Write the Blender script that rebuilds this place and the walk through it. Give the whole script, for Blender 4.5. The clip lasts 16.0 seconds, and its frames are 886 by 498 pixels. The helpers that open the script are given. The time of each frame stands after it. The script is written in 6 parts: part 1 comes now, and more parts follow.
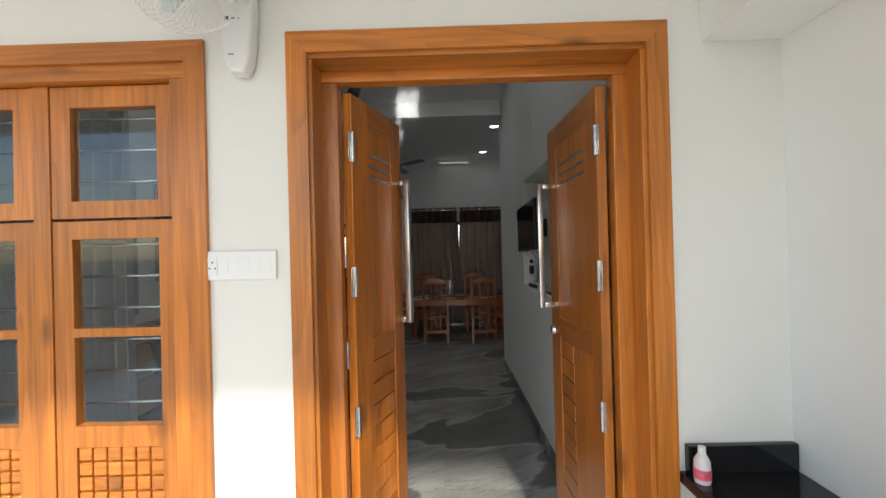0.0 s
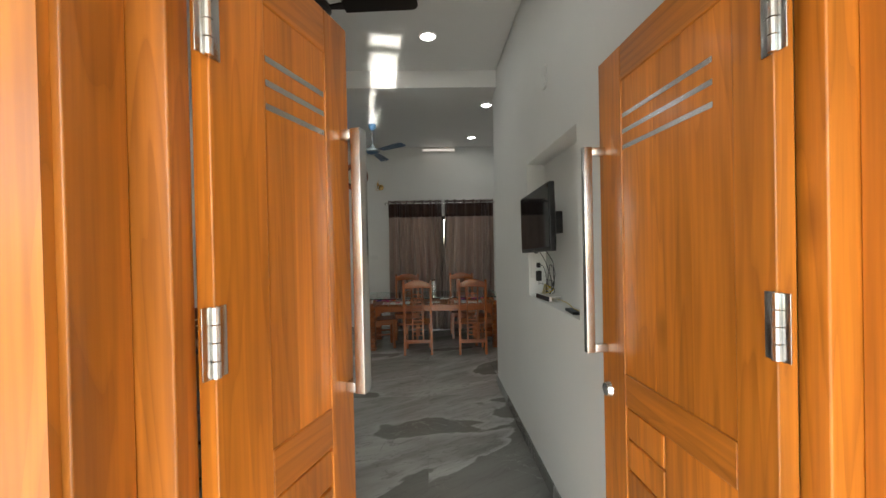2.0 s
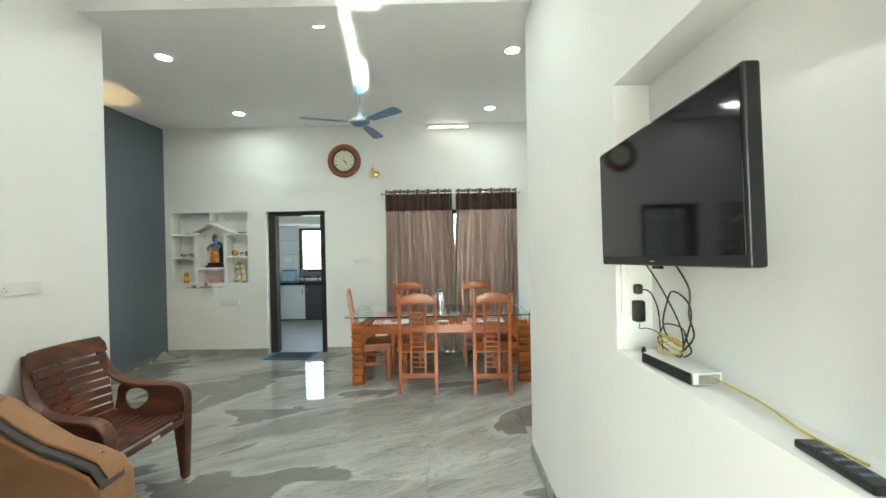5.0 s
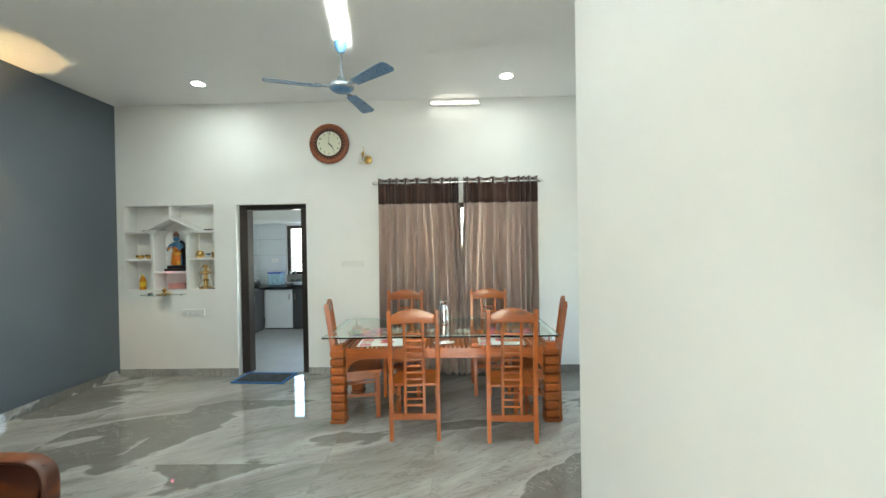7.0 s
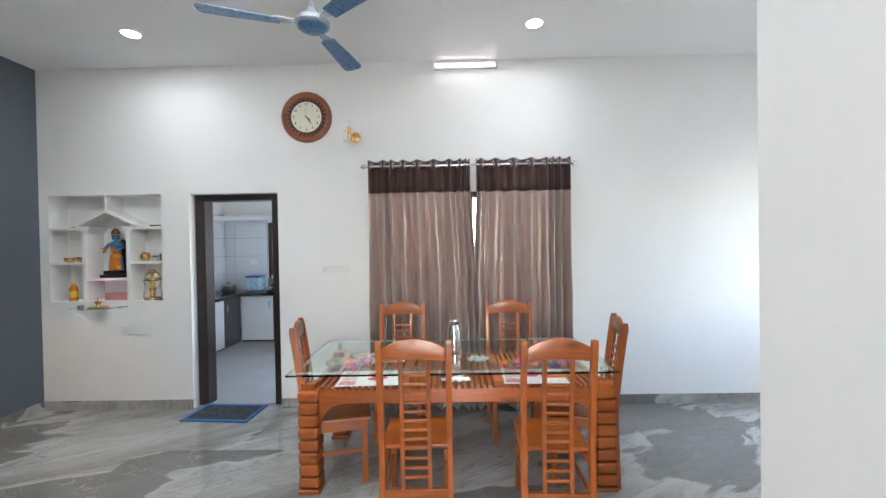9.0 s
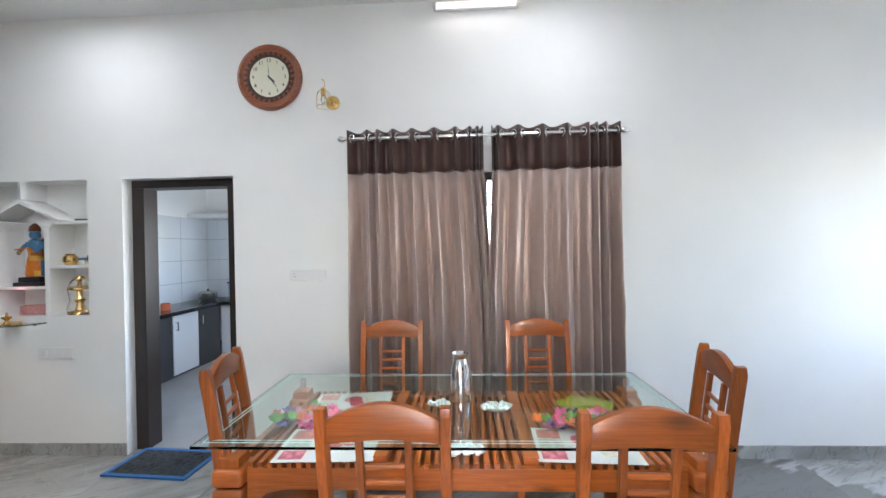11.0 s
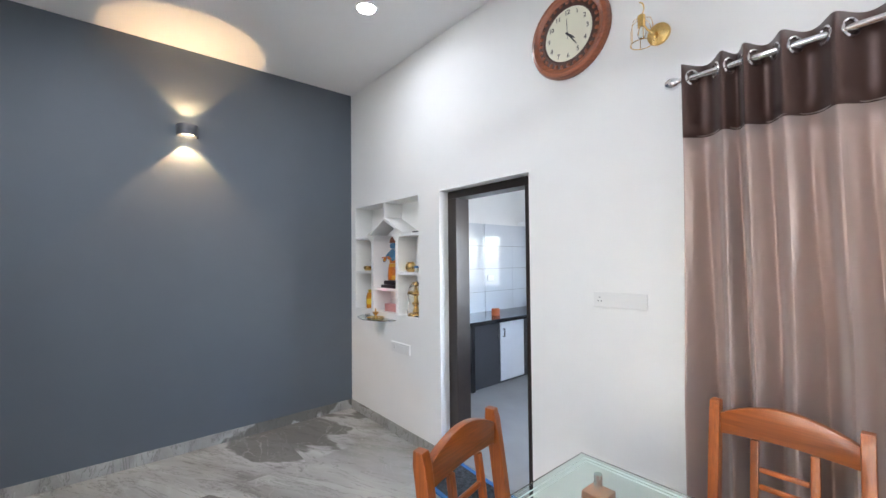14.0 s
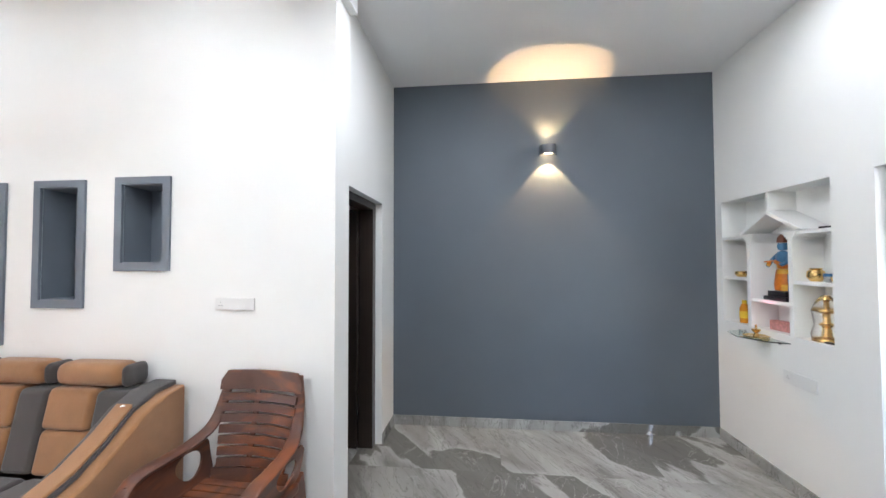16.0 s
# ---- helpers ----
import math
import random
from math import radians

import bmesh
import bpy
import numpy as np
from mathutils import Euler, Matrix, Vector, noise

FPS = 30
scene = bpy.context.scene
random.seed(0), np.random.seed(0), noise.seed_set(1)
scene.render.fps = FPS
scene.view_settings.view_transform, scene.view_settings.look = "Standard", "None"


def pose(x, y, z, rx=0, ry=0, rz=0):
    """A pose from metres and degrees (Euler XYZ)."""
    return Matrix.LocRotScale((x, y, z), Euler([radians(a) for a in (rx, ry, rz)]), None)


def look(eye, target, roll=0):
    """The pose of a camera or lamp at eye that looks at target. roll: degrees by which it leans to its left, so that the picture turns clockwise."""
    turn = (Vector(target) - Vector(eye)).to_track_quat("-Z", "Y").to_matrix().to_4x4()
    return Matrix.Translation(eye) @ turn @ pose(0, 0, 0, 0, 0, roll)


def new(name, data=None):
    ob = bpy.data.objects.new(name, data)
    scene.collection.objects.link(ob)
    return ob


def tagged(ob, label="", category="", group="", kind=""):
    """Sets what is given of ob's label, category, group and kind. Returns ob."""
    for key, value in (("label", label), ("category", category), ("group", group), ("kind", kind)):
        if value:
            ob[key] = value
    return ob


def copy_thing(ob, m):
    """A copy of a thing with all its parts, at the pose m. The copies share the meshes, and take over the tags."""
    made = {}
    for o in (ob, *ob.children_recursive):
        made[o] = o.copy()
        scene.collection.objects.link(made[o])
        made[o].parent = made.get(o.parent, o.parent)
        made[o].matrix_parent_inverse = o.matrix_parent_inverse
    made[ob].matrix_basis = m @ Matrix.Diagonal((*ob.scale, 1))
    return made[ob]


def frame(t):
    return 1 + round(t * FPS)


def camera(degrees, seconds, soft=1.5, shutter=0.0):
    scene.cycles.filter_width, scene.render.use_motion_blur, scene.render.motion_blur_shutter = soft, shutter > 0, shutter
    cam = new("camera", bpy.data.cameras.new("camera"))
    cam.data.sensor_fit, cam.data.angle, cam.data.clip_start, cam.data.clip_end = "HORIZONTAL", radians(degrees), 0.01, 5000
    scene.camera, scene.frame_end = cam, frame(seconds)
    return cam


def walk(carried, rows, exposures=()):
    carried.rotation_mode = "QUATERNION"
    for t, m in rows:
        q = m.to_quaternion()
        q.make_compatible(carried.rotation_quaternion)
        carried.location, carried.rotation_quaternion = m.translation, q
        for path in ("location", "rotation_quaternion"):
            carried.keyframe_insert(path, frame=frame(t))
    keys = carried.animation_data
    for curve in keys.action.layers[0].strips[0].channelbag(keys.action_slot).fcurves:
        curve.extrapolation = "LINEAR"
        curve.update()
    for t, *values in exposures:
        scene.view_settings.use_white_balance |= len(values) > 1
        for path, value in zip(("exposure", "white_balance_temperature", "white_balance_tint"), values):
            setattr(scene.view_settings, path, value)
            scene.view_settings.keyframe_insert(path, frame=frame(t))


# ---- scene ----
cam = camera(96.6, 16.0)
# seconds, x, y, z, yaw, pitch, roll
PATH = [
    (0, 0.004, 0.007, 1.511, 0.641, 0.250, 1.472),
    (0.2, -0.007, 0.075, 1.520, 0.026, 0.057, 1.438),
    (0.5, -0.016, 0.184, 1.529, -0.729, -0.156, 1.427),
    (1, -0.000, 0.390, 1.528, -1.284, -0.342, 1.443),
    (1.5, 0.014, 0.602, 1.539, -1.572, -0.345, 1.385),
    (2, -0.001, 0.824, 1.546, -1.761, -0.448, 1.215),
    (2.5, 0.007, 1.033, 1.539, -1.934, -0.588, 1.142),
    (3, 0.050, 1.280, 1.551, -1.993, -0.569, 1.291),
    (3.5, 0.070, 1.514, 1.558, -1.693, -0.523, 1.273),
    (3.7, 0.075, 1.612, 1.561, -1.037, -0.509, 1.253),
    (5.8, 0.112, 2.672, 1.556, 0.563, -0.376, 1.111),
    (6, 0.119, 2.772, 1.557, 0.710, -0.375, 1.106),
    (6.5, 0.149, 3.018, 1.565, 1.185, -0.423, 1.088),
    (7, 0.097, 3.259, 1.568, 1.047, -0.458, 0.946),
    (7.5, 0.065, 3.517, 1.561, 1.351, -0.335, 1.037),
    (8, 0.048, 3.752, 1.554, 1.253, -0.381, 1.159),
    (8.5, 0.034, 3.985, 1.571, 0.979, -0.539, 1.112),
    (9, -0.010, 4.247, 1.580, 0.742, -0.618, 0.985),
    (9.2, -0.017, 4.343, 1.579, 0.630, -0.593, 0.970),
    (11.3, 0.056, 5.326, 1.536, 3.969, 0.060, 1.272),
    (11.5, 0.061, 5.410, 1.541, 5.397, 0.156, 1.353),
    (12, 0.056, 5.602, 1.546, 10.670, 0.221, 1.404),
    (12.5, 0.001, 5.801, 1.546, 16.540, 0.508, 1.333),
    (13, -0.042, 5.988, 1.553, 24.632, 0.971, 1.179),
    (13.5, -0.088, 6.087, 1.566, 36.240, 1.366, 0.835),
    (14, -0.144, 6.113, 1.582, 49.970, 1.417, 0.557),
    (14.5, -0.153, 6.100, 1.611, 62.645, 1.281, 0.675),
    (15, -0.202, 6.051, 1.613, 73.921, 1.525, 0.552),
    (15.5, -0.202, 6.018, 1.608, 85.784, 1.782, 0.291),
    (16, -0.170, 5.980, 1.611, 96.025, 1.699, 0.135),
]
EXPOSURES = [(0.0, 0.0, 6450, 9), (0.8, 0.12, 6500, 10), (1.5, 0.5, 6750, 10), (2.0, 1.25, 7000, 7), (2.5, 1.82, 6800, 0), (3.0, 2.25, 6650, -5), (3.5, 2.58, 6650, -4), (6.0, 3.22, 6650, -4), (8.0, 3.25, 6500, 4), (9.0, 3.25, 6200, 12), (12.0, 3.3, 6100, 13), (13.0, 3.38, 6150, 16), (14.0, 3.48, 6120, 15), (15.0, 3.6, 6120, 15), (16.0, 3.66, 6150, 13)]
walk(cam, [(t, pose(x, y, z, 90 + pitch, roll, yaw)) for t, x, y, z, yaw, pitch, roll in PATH], EXPOSURES)

# ---- light ----
SUN_EL, SUN_AZ = 35.0, 7.0          # height, and how far the beam swings towards -x
world = bpy.data.worlds.new("sky")
scene.world = world
world.use_nodes = True
wn = world.node_tree
sky = wn.nodes.new("ShaderNodeTexSky")
sky.sky_type, sky.sun_disc = "NISHITA", False
sky.sun_elevation, sky.sun_rotation = radians(SUN_EL), radians(180 - SUN_AZ)
wn.links.new(sky.outputs[0], wn.nodes["Background"].inputs[0])
wn.nodes["Background"].inputs[1].default_value = 0.28


def lamp(name, kind, m, power, colour=(1, 1, 1), **more):
    data = bpy.data.lights.new(name, kind)
    data.energy, data.color = power, colour
    ob = new(name, data)
    ob.matrix_basis = m
    return ob, data


sun, sun_data = lamp("sun", "SUN", look((0, 0, 0), (-math.sin(radians(SUN_AZ)) * math.cos(radians(SUN_EL)), math.cos(radians(SUN_AZ)) * math.cos(radians(SUN_EL)), -math.sin(radians(SUN_EL)))), 4.0, (1.0, 0.94, 0.84))
sun_data.angle = radians(2.5)

ZC, KX1, YB1 = 3.367, -0.9, 5.176
DOWNLIGHTS = [(-2.48, 5.93, 1.6), (-2.59, 7.48, 0.62), (0.72, 7.47, 0.45), (0.755, 5.94, 1.25), (-0.89, 5.43, 2.1), (0.01, 4.255, 0.8), (-1.75, 4.255, 0.18), (-1.75, 2.45, 0.4), (0.01, 2.45, 0.9)]
for lx, ly, watts in DOWNLIGHTS:
    _, d = lamp("downlight_lamp", "AREA", look((lx, ly, ZC - 0.03), (lx, ly, 0)), watts, (0.93, 0.97, 1.0))
    d.shape, d.size = "DISK", 0.13
_, d = lamp("tube_lamp", "AREA", look((0.18, 8.02, ZC - 0.09), (0.18, 7.0, 1.0)), 0.08, (1.0, 0.93, 0.88))
d.shape, d.size, d.size_y = "RECTANGLE", 0.58, 0.03
for up in (1, -1):
    _, d = lamp("sconce_lamp", "SPOT", look((-3.965, 6.592, 2.672 + 0.036 * up), (-3.965, 6.592, 2.672 + up)), 2.2 if up > 0 else 3.6, (1.0, 0.64, 0.32))
    d.spot_size, d.spot_blend, d.shadow_soft_size = radians(84), 0.06, 0.01
_, d = lamp("niche_lamp", "POINT", pose(-3.39, 8.06, 1.285), 0.012, (1.0, 0.25, 0.35))
d.shadow_soft_size = 0.01
# daylight in the kitchen window and the dining window
_, d = lamp("kitchen_window_light", "AREA", look((-2.72, 11.63, 1.53), (-2.72, 9.0, 1.2)), 0.6, (0.95, 0.98, 1.0))
d.shape, d.size, d.size_y = "RECTANGLE", 1.1, 0.98
# fill lamp in an invented side opening, added to brighten the kitchen
_, d = lamp("kitchen_side_window_light", "AREA", look((KX1 + 0.15, 9.2, 1.5), (-3.0, 9.4, 1.3)), 3.0, (0.95, 0.98, 1.0))
d.shape, d.size, d.size_y = "RECTANGLE", 1.0, 1.0
_, d = lamp("dining_window_light", "AREA", look((0.2, 8.36, 1.5), (0.2, 7.0, 1.4)), 2.2, (1.0, 0.96, 0.93))
d.shape, d.size, d.size_y = "RECTANGLE", 1.35, 1.1
_, d = lamp("stair_window_light", "AREA", look((3.95, 6.75, 1.6), (2.0, 6.75, 1.5)), 0.9, (0.97, 1.0, 0.97))
d.shape, d.size, d.size_y = "RECTANGLE", 0.85, 1.3
# added lamps in place of sunlight thrown up through the front door by the polished porch floor, as far as the ceiling
# by the fan
BEAM_EL, BEAM_AZ = 31.5, 9.5
beam_dir = Vector((-math.sin(radians(BEAM_AZ)) * math.cos(radians(BEAM_EL)), math.cos(radians(BEAM_AZ)) * math.cos(radians(BEAM_EL)), math.sin(radians(BEAM_EL))))
for cx, cy, wide, tall in ((-0.36, 4.34, 0.27, 0.10), (-0.45, 4.90, 0.25, 0.36), (-0.68, 5.66, 0.055, 0.40), (-0.76, 6.42, 0.13, 0.40), (-0.99, 6.0, 0.05, 0.40)):
    spot = Vector((cx, cy, ZC))
    start = spot - beam_dir * (3.14 / beam_dir.z)
    _, d = lamp("porch_floor_glint", "AREA", look(start, spot), 3.6 * wide * tall, (1.0, 0.98, 0.94))
    d.shape, d.size, d.size_y, d.spread = "RECTANGLE", wide, tall, radians(0.7)


# ---- materials ----
def mat(name, colour, rough=0.5, metal=0.0, var=0.08, scale=6.0, bump=0.05, bump_scale=60.0, coat=0.0, emit=None, power=0.0, alpha=1.0, trans=0.0, sheen=0.0):
    m = bpy.data.materials.new(name)
    m.use_nodes = True
    n, l = m.node_tree.nodes, m.node_tree.links
    p = n["Principled BSDF"]
    p.inputs["Roughness"].default_value, p.inputs["Metallic"].default_value = rough, metal
    p.inputs["Coat Weight"].default_value = coat
    p.inputs["Coat Roughness"].default_value = 0.12
    p.inputs["Transmission Weight"].default_value = trans
    p.inputs["Sheen Weight"].default_value = sheen
    co = n.new("ShaderNodeTexCoord")
    a, b = n.new("ShaderNodeTexNoise"), n.new("ShaderNodeTexNoise")
    a.inputs["Scale"].default_value, a.inputs["Detail"].default_value = scale, 5
    b.inputs["Scale"].default_value, b.inputs["Detail"].default_value = bump_scale, 4
    l.new(co.outputs["Object"], a.inputs["Vector"])
    l.new(co.outputs["Object"], b.inputs["Vector"])
    r = n.new("ShaderNodeMapRange")
    r.inputs["From Min"].default_value, r.inputs["From Max"].default_value = 0.25, 0.75
    r.inputs["To Min"].default_value, r.inputs["To Max"].default_value = 1 - var, 1 + var
    l.new(a.outputs["Fac"], r.inputs["Value"])
    mul = n.new("ShaderNodeVectorMath")
    mul.operation = "SCALE"
    mul.inputs[0].default_value = colour
    l.new(r.outputs[0], mul.inputs["Scale"])
    l.new(mul.outputs[0], p.inputs["Base Color"])
    rr = n.new("ShaderNodeMapRange")
    rr.inputs["To Min"].default_value, rr.inputs["To Max"].default_value = max(0.0, rough * 0.85), min(1.0, rough * 1.15)
    l.new(b.outputs["Fac"], rr.inputs["Value"])
    l.new(rr.outputs[0], p.inputs["Roughness"])
    if bump:
        bn = n.new("ShaderNodeBump")
        bn.inputs["Strength"].default_value, bn.inputs["Distance"].default_value = bump, 0.004
        l.new(b.outputs["Fac"], bn.inputs["Height"])
        l.new(bn.outputs[0], p.inputs["Normal"])
    if emit:
        p.inputs["Emission Color"].default_value = (*emit, 1)
        p.inputs["Emission Strength"].default_value = power
    return m


def wood(name, axis, light, dark, rough=0.32, coat=0.35, freq=1.0):
    """Teak with long grain along one axis, growth figures, knots and pores."""
    m = bpy.data.materials.new(name)
    m.use_nodes = True
    n, l = m.node_tree.nodes, m.node_tree.links
    p = n["Principled BSDF"]
    p.inputs["Coat Weight"].default_value, p.inputs["Coat Roughness"].default_value = coat, 0.15
    co, info = n.new("ShaderNodeTexCoord"), n.new("ShaderNodeObjectInfo")
    shift = n.new("ShaderNodeVectorMath")
    shift.operation = "SCALE"
    shift.inputs[0].default_value = (3.1, 5.3, 7.7)
    l.new(info.outputs["Random"], shift.inputs["Scale"])
    add = n.new("ShaderNodeVectorMath")
    l.new(co.outputs["Object"], add.inputs[0])
    l.new(shift.outputs[0], add.inputs[1])

    def stretched(across, along):
        mp = n.new("ShaderNodeMapping")
        mp.inputs["Scale"].default_value = [along if "xyz"[k] == axis else across for k in range(3)]
        l.new(add.outputs[0], mp.inputs["Vector"])
        return mp

    big = n.new("ShaderNodeTexNoise")
    big.inputs["Scale"].default_value, big.inputs["Detail"].default_value, big.inputs["Distortion"].default_value = 1.0, 2, 0.9
    l.new(stretched(8.0 * freq, 0.75 * freq).outputs[0], big.inputs["Vector"])
    rings = n.new("ShaderNodeMath")
    rings.operation = "MULTIPLY"
    rings.inputs[1].default_value = 9.0
    l.new(big.outputs["Fac"], rings.inputs[0])
    saw = n.new("ShaderNodeMath")
    saw.operation = "FRACT"
    l.new(rings.outputs[0], saw.inputs[0])
    fine = n.new("ShaderNodeTexNoise")
    fine.inputs["Scale"].default_value, fine.inputs["Detail"].default_value = 1.0, 6
    l.new(stretched(90 * freq, 3 * freq).outputs[0], fine.inputs["Vector"])
    tone = n.new("ShaderNodeTexNoise")
    tone.inputs["Scale"].default_value, tone.inputs["Detail"].default_value = 1.0, 2
    l.new(stretched(3.2, 0.8).outputs[0], tone.inputs["Vector"])
    knot = n.new("ShaderNodeTexVoronoi")
    knot.inputs["Scale"].default_value = 1.0
    l.new(stretched(5.5, 2.2).outputs[0], knot.inputs["Vector"])
    ramp = n.new("ShaderNodeValToRGB")
    ramp.color_ramp.elements[0].position, ramp.color_ramp.elements[0].color = 0.0, (*dark, 1)
    ramp.color_ramp.elements[1].position, ramp.color_ramp.elements[1].color = 1.0, (*light, 1)
    e = ramp.color_ramp.elements.new(0.32)
    e.color = (*[0.7 * q + 0.3 * w for q, w in zip(light, dark)], 1)
    e = ramp.color_ramp.elements.new(0.9)
    e.color = (*light, 1)
    ramp.color_ramp.elements[-1].color = (*[0.45 * q + 0.55 * w for q, w in zip(light, dark)], 1)

    def mix(kind, fac, first, second):
        x = n.new("ShaderNodeMix")
        x.data_type, x.blend_type = "RGBA", kind
        for s, v in ((x.inputs[0], fac), (x.inputs[6], first), (x.inputs[7], second)):
            if hasattr(v, "type"):
                l.new(v, s)
            else:
                s.default_value = v
        return x.outputs[2]

    l.new(saw.outputs[0], ramp.inputs[0])
    fr = n.new("ShaderNodeMapRange")
    fr.inputs["From Min"].default_value, fr.inputs["From Max"].default_value = 0.3, 0.7
    fr.inputs["To Min"].default_value, fr.inputs["To Max"].default_value = 0.74, 1.12
    l.new(fine.outputs["Fac"], fr.inputs["Value"])
    tr = n.new("ShaderNodeMapRange")
    tr.inputs["From Min"].default_value, tr.inputs["From Max"].default_value = 0.3, 0.7
    tr.inputs["To Min"].default_value, tr.inputs["To Max"].default_value = 0.66, 1.22
    l.new(tone.outputs["Fac"], tr.inputs["Value"])
    kr = n.new("ShaderNodeMapRange")
    kr.inputs["From Min"].default_value, kr.inputs["From Max"].default_value = 0.03, 0.16
    kr.inputs["To Min"].default_value, kr.inputs["To Max"].default_value = 0.45, 1.0
    l.new(knot.outputs["Distance"], kr.inputs["Value"])
    base = mix("MIX", 0.30, (*light, 1), ramp.outputs[0])
    base = mix("MULTIPLY", 1.0, base, fr.outputs[0])
    base = mix("MULTIPLY", 1.0, base, tr.outputs[0])
    base = mix("MULTIPLY", 1.0, base, kr.outputs[0])
    l.new(base, p.inputs["Base Color"])
    rr = n.new("ShaderNodeMapRange")
    rr.inputs["To Min"].default_value, rr.inputs["To Max"].default_value = rough * 0.8, rough * 1.3
    l.new(fine.outputs["Fac"], rr.inputs["Value"])
    l.new(rr.outputs[0], p.inputs["Roughness"])
    bn = n.new("ShaderNodeBump")
    bn.inputs["Strength"].default_value, bn.inputs["Distance"].default_value = 0.12, 0.002
    l.new(fine.outputs["Fac"], bn.inputs["Height"])
    l.new(bn.outputs[0], p.inputs["Normal"])
    return m


def grains(name, light, dark, **more):
    return {a: wood(f"{name}_{a}", a, light, dark, **more) for a in "xyz"}


def marble():
    m = bpy.data.materials.new("polished_grey_marble_tile")
    m.use_nodes = True
    n, l = m.node_tree.nodes, m.node_tree.links
    p = n["Principled BSDF"]
    p.inputs["IOR"].default_value = 1.62
    co, info = n.new("ShaderNodeNewGeometry"), n.new("ShaderNodeObjectInfo")
    shift = n.new("ShaderNodeVectorMath")
    shift.operation = "SCALE"
    shift.inputs[0].default_value = (0.25, 0.18, 0.4)
    l.new(info.outputs["Random"], shift.inputs["Scale"])
    add = n.new("ShaderNodeVectorMath")
    l.new(co.outputs["Position"], add.inputs[0])
    l.new(shift.outputs[0], add.inputs[1])

    def noise_at(sx, sy, rot, detail, dist=0.0, rough=0.55):
        mp = n.new("ShaderNodeMapping")
        mp.vector_type = "TEXTURE"
        mp.inputs["Scale"].default_value, mp.inputs["Rotation"].default_value = (1 / sx, 1 / sy, 1), (0, 0, rot)
        l.new(add.outputs[0], mp.inputs["Vector"])
        t = n.new("ShaderNodeTexNoise")
        t.inputs["Scale"].default_value, t.inputs["Detail"].default_value = 1.0, detail
        t.inputs["Distortion"].default_value, t.inputs["Roughness"].default_value = dist, rough
        l.new(mp.outputs[0], t.inputs["Vector"])
        return t.outputs["Fac"]

    def ramp(src, *stops):
        r = n.new("ShaderNodeValToRGB")
        els = r.color_ramp.elements
        els[0].position, els[0].color = stops[0][0], (*[stops[0][1]] * 3, 1)
        els[1].position, els[1].color = stops[-1][0], (*[stops[-1][1]] * 3, 1)
        for pos, v in stops[1:-1]:
            els.new(pos).color = (v, v, v, 1)
        l.new(src, r.inputs[0])
        return r.outputs[0]

    def mix(kind, fac, first, second):
        x = n.new("ShaderNodeMix")
        x.data_type, x.blend_type = "RGBA", kind
        for s, v in ((x.inputs[0], fac), (x.inputs[6], first), (x.inputs[7], second)):
            if hasattr(v, "type"):
                l.new(v, s)
            else:
                s.default_value = v
        return x.outputs[2]

    streaks = noise_at(0.55, 2.3, 0.5, 9, 1.1, 0.6)
    base = n.new("ShaderNodeValToRGB")
    els = base.color_ramp.elements
    els[0].position, els[0].color = 0.30, (0.19, 0.188, 0.174, 1)
    els[1].position, els[1].color = 0.72, (0.51, 0.515, 0.495, 1)
    els.new(0.46).color = (0.32, 0.318, 0.30, 1)
    els.new(0.56).color = (0.38, 0.382, 0.362, 1)
    l.new(streaks, base.inputs[0])
    blobs = ramp(noise_at(0.5, 1.15, 0.5, 6, 0.3, 0.46), (0.535, 0.0), (0.545, 1.0))
    edge = ramp(noise_at(0.5, 1.15, 0.5, 6, 0.3, 0.46), (0.49, 0.0), (0.532, 1.0), (0.537, 1.0), (0.544, 0.0))
    veins = ramp(noise_at(1.0, 5.5, 0.5, 9, 1.8, 0.62), (0.485, 0.0), (0.5, 1.0), (0.515, 0.0))
    part_blob = n.new("ShaderNodeMath")
    part_blob.operation = "MULTIPLY"
    part_blob.inputs[1].default_value = 0.8
    l.new(blobs, part_blob.inputs[0])
    c = mix("MIX", part_blob.outputs[0], base.outputs[0], (0.155, 0.152, 0.137, 1))
    soft_edge = n.new("ShaderNodeMath")
    soft_edge.operation = "MULTIPLY"
    soft_edge.inputs[1].default_value = 0.55
    l.new(edge, soft_edge.inputs[0])
    c = mix("MIX", soft_edge.outputs[0], c, (0.51, 0.515, 0.495, 1))
    vf = n.new("ShaderNodeMath")
    vf.operation = "MULTIPLY"
    vf.inputs[1].default_value = 0.6
    l.new(veins, vf.inputs[0])
    c = mix("MIX", vf.outputs[0], c, (0.13, 0.125, 0.115, 1))
    crack = n.new("ShaderNodeMath")
    crack.operation = "MULTIPLY"
    l.new(ramp(noise_at(1.3, 2.4, -0.4, 5, 2.4), (0.492, 0.0), (0.5, 1.0), (0.508, 0.0)), crack.inputs[0])
    l.new(ramp(noise_at(0.9, 0.9, 0.0, 2), (0.46, 0.0), (0.6, 0.6)), crack.inputs[1])
    c = mix("MIX", crack.outputs[0], c, (0.50, 0.50, 0.475, 1))
    l.new(c, p.inputs["Base Color"])
    smear = noise_at(9, 9, 0, 3)
    rr = n.new("ShaderNodeMapRange")
    rr.inputs["To Min"].default_value, rr.inputs["To Max"].default_value = 0.02, 0.05
    l.new(smear, rr.inputs["Value"])
    l.new(rr.outputs[0], p.inputs["Roughness"])
    return m


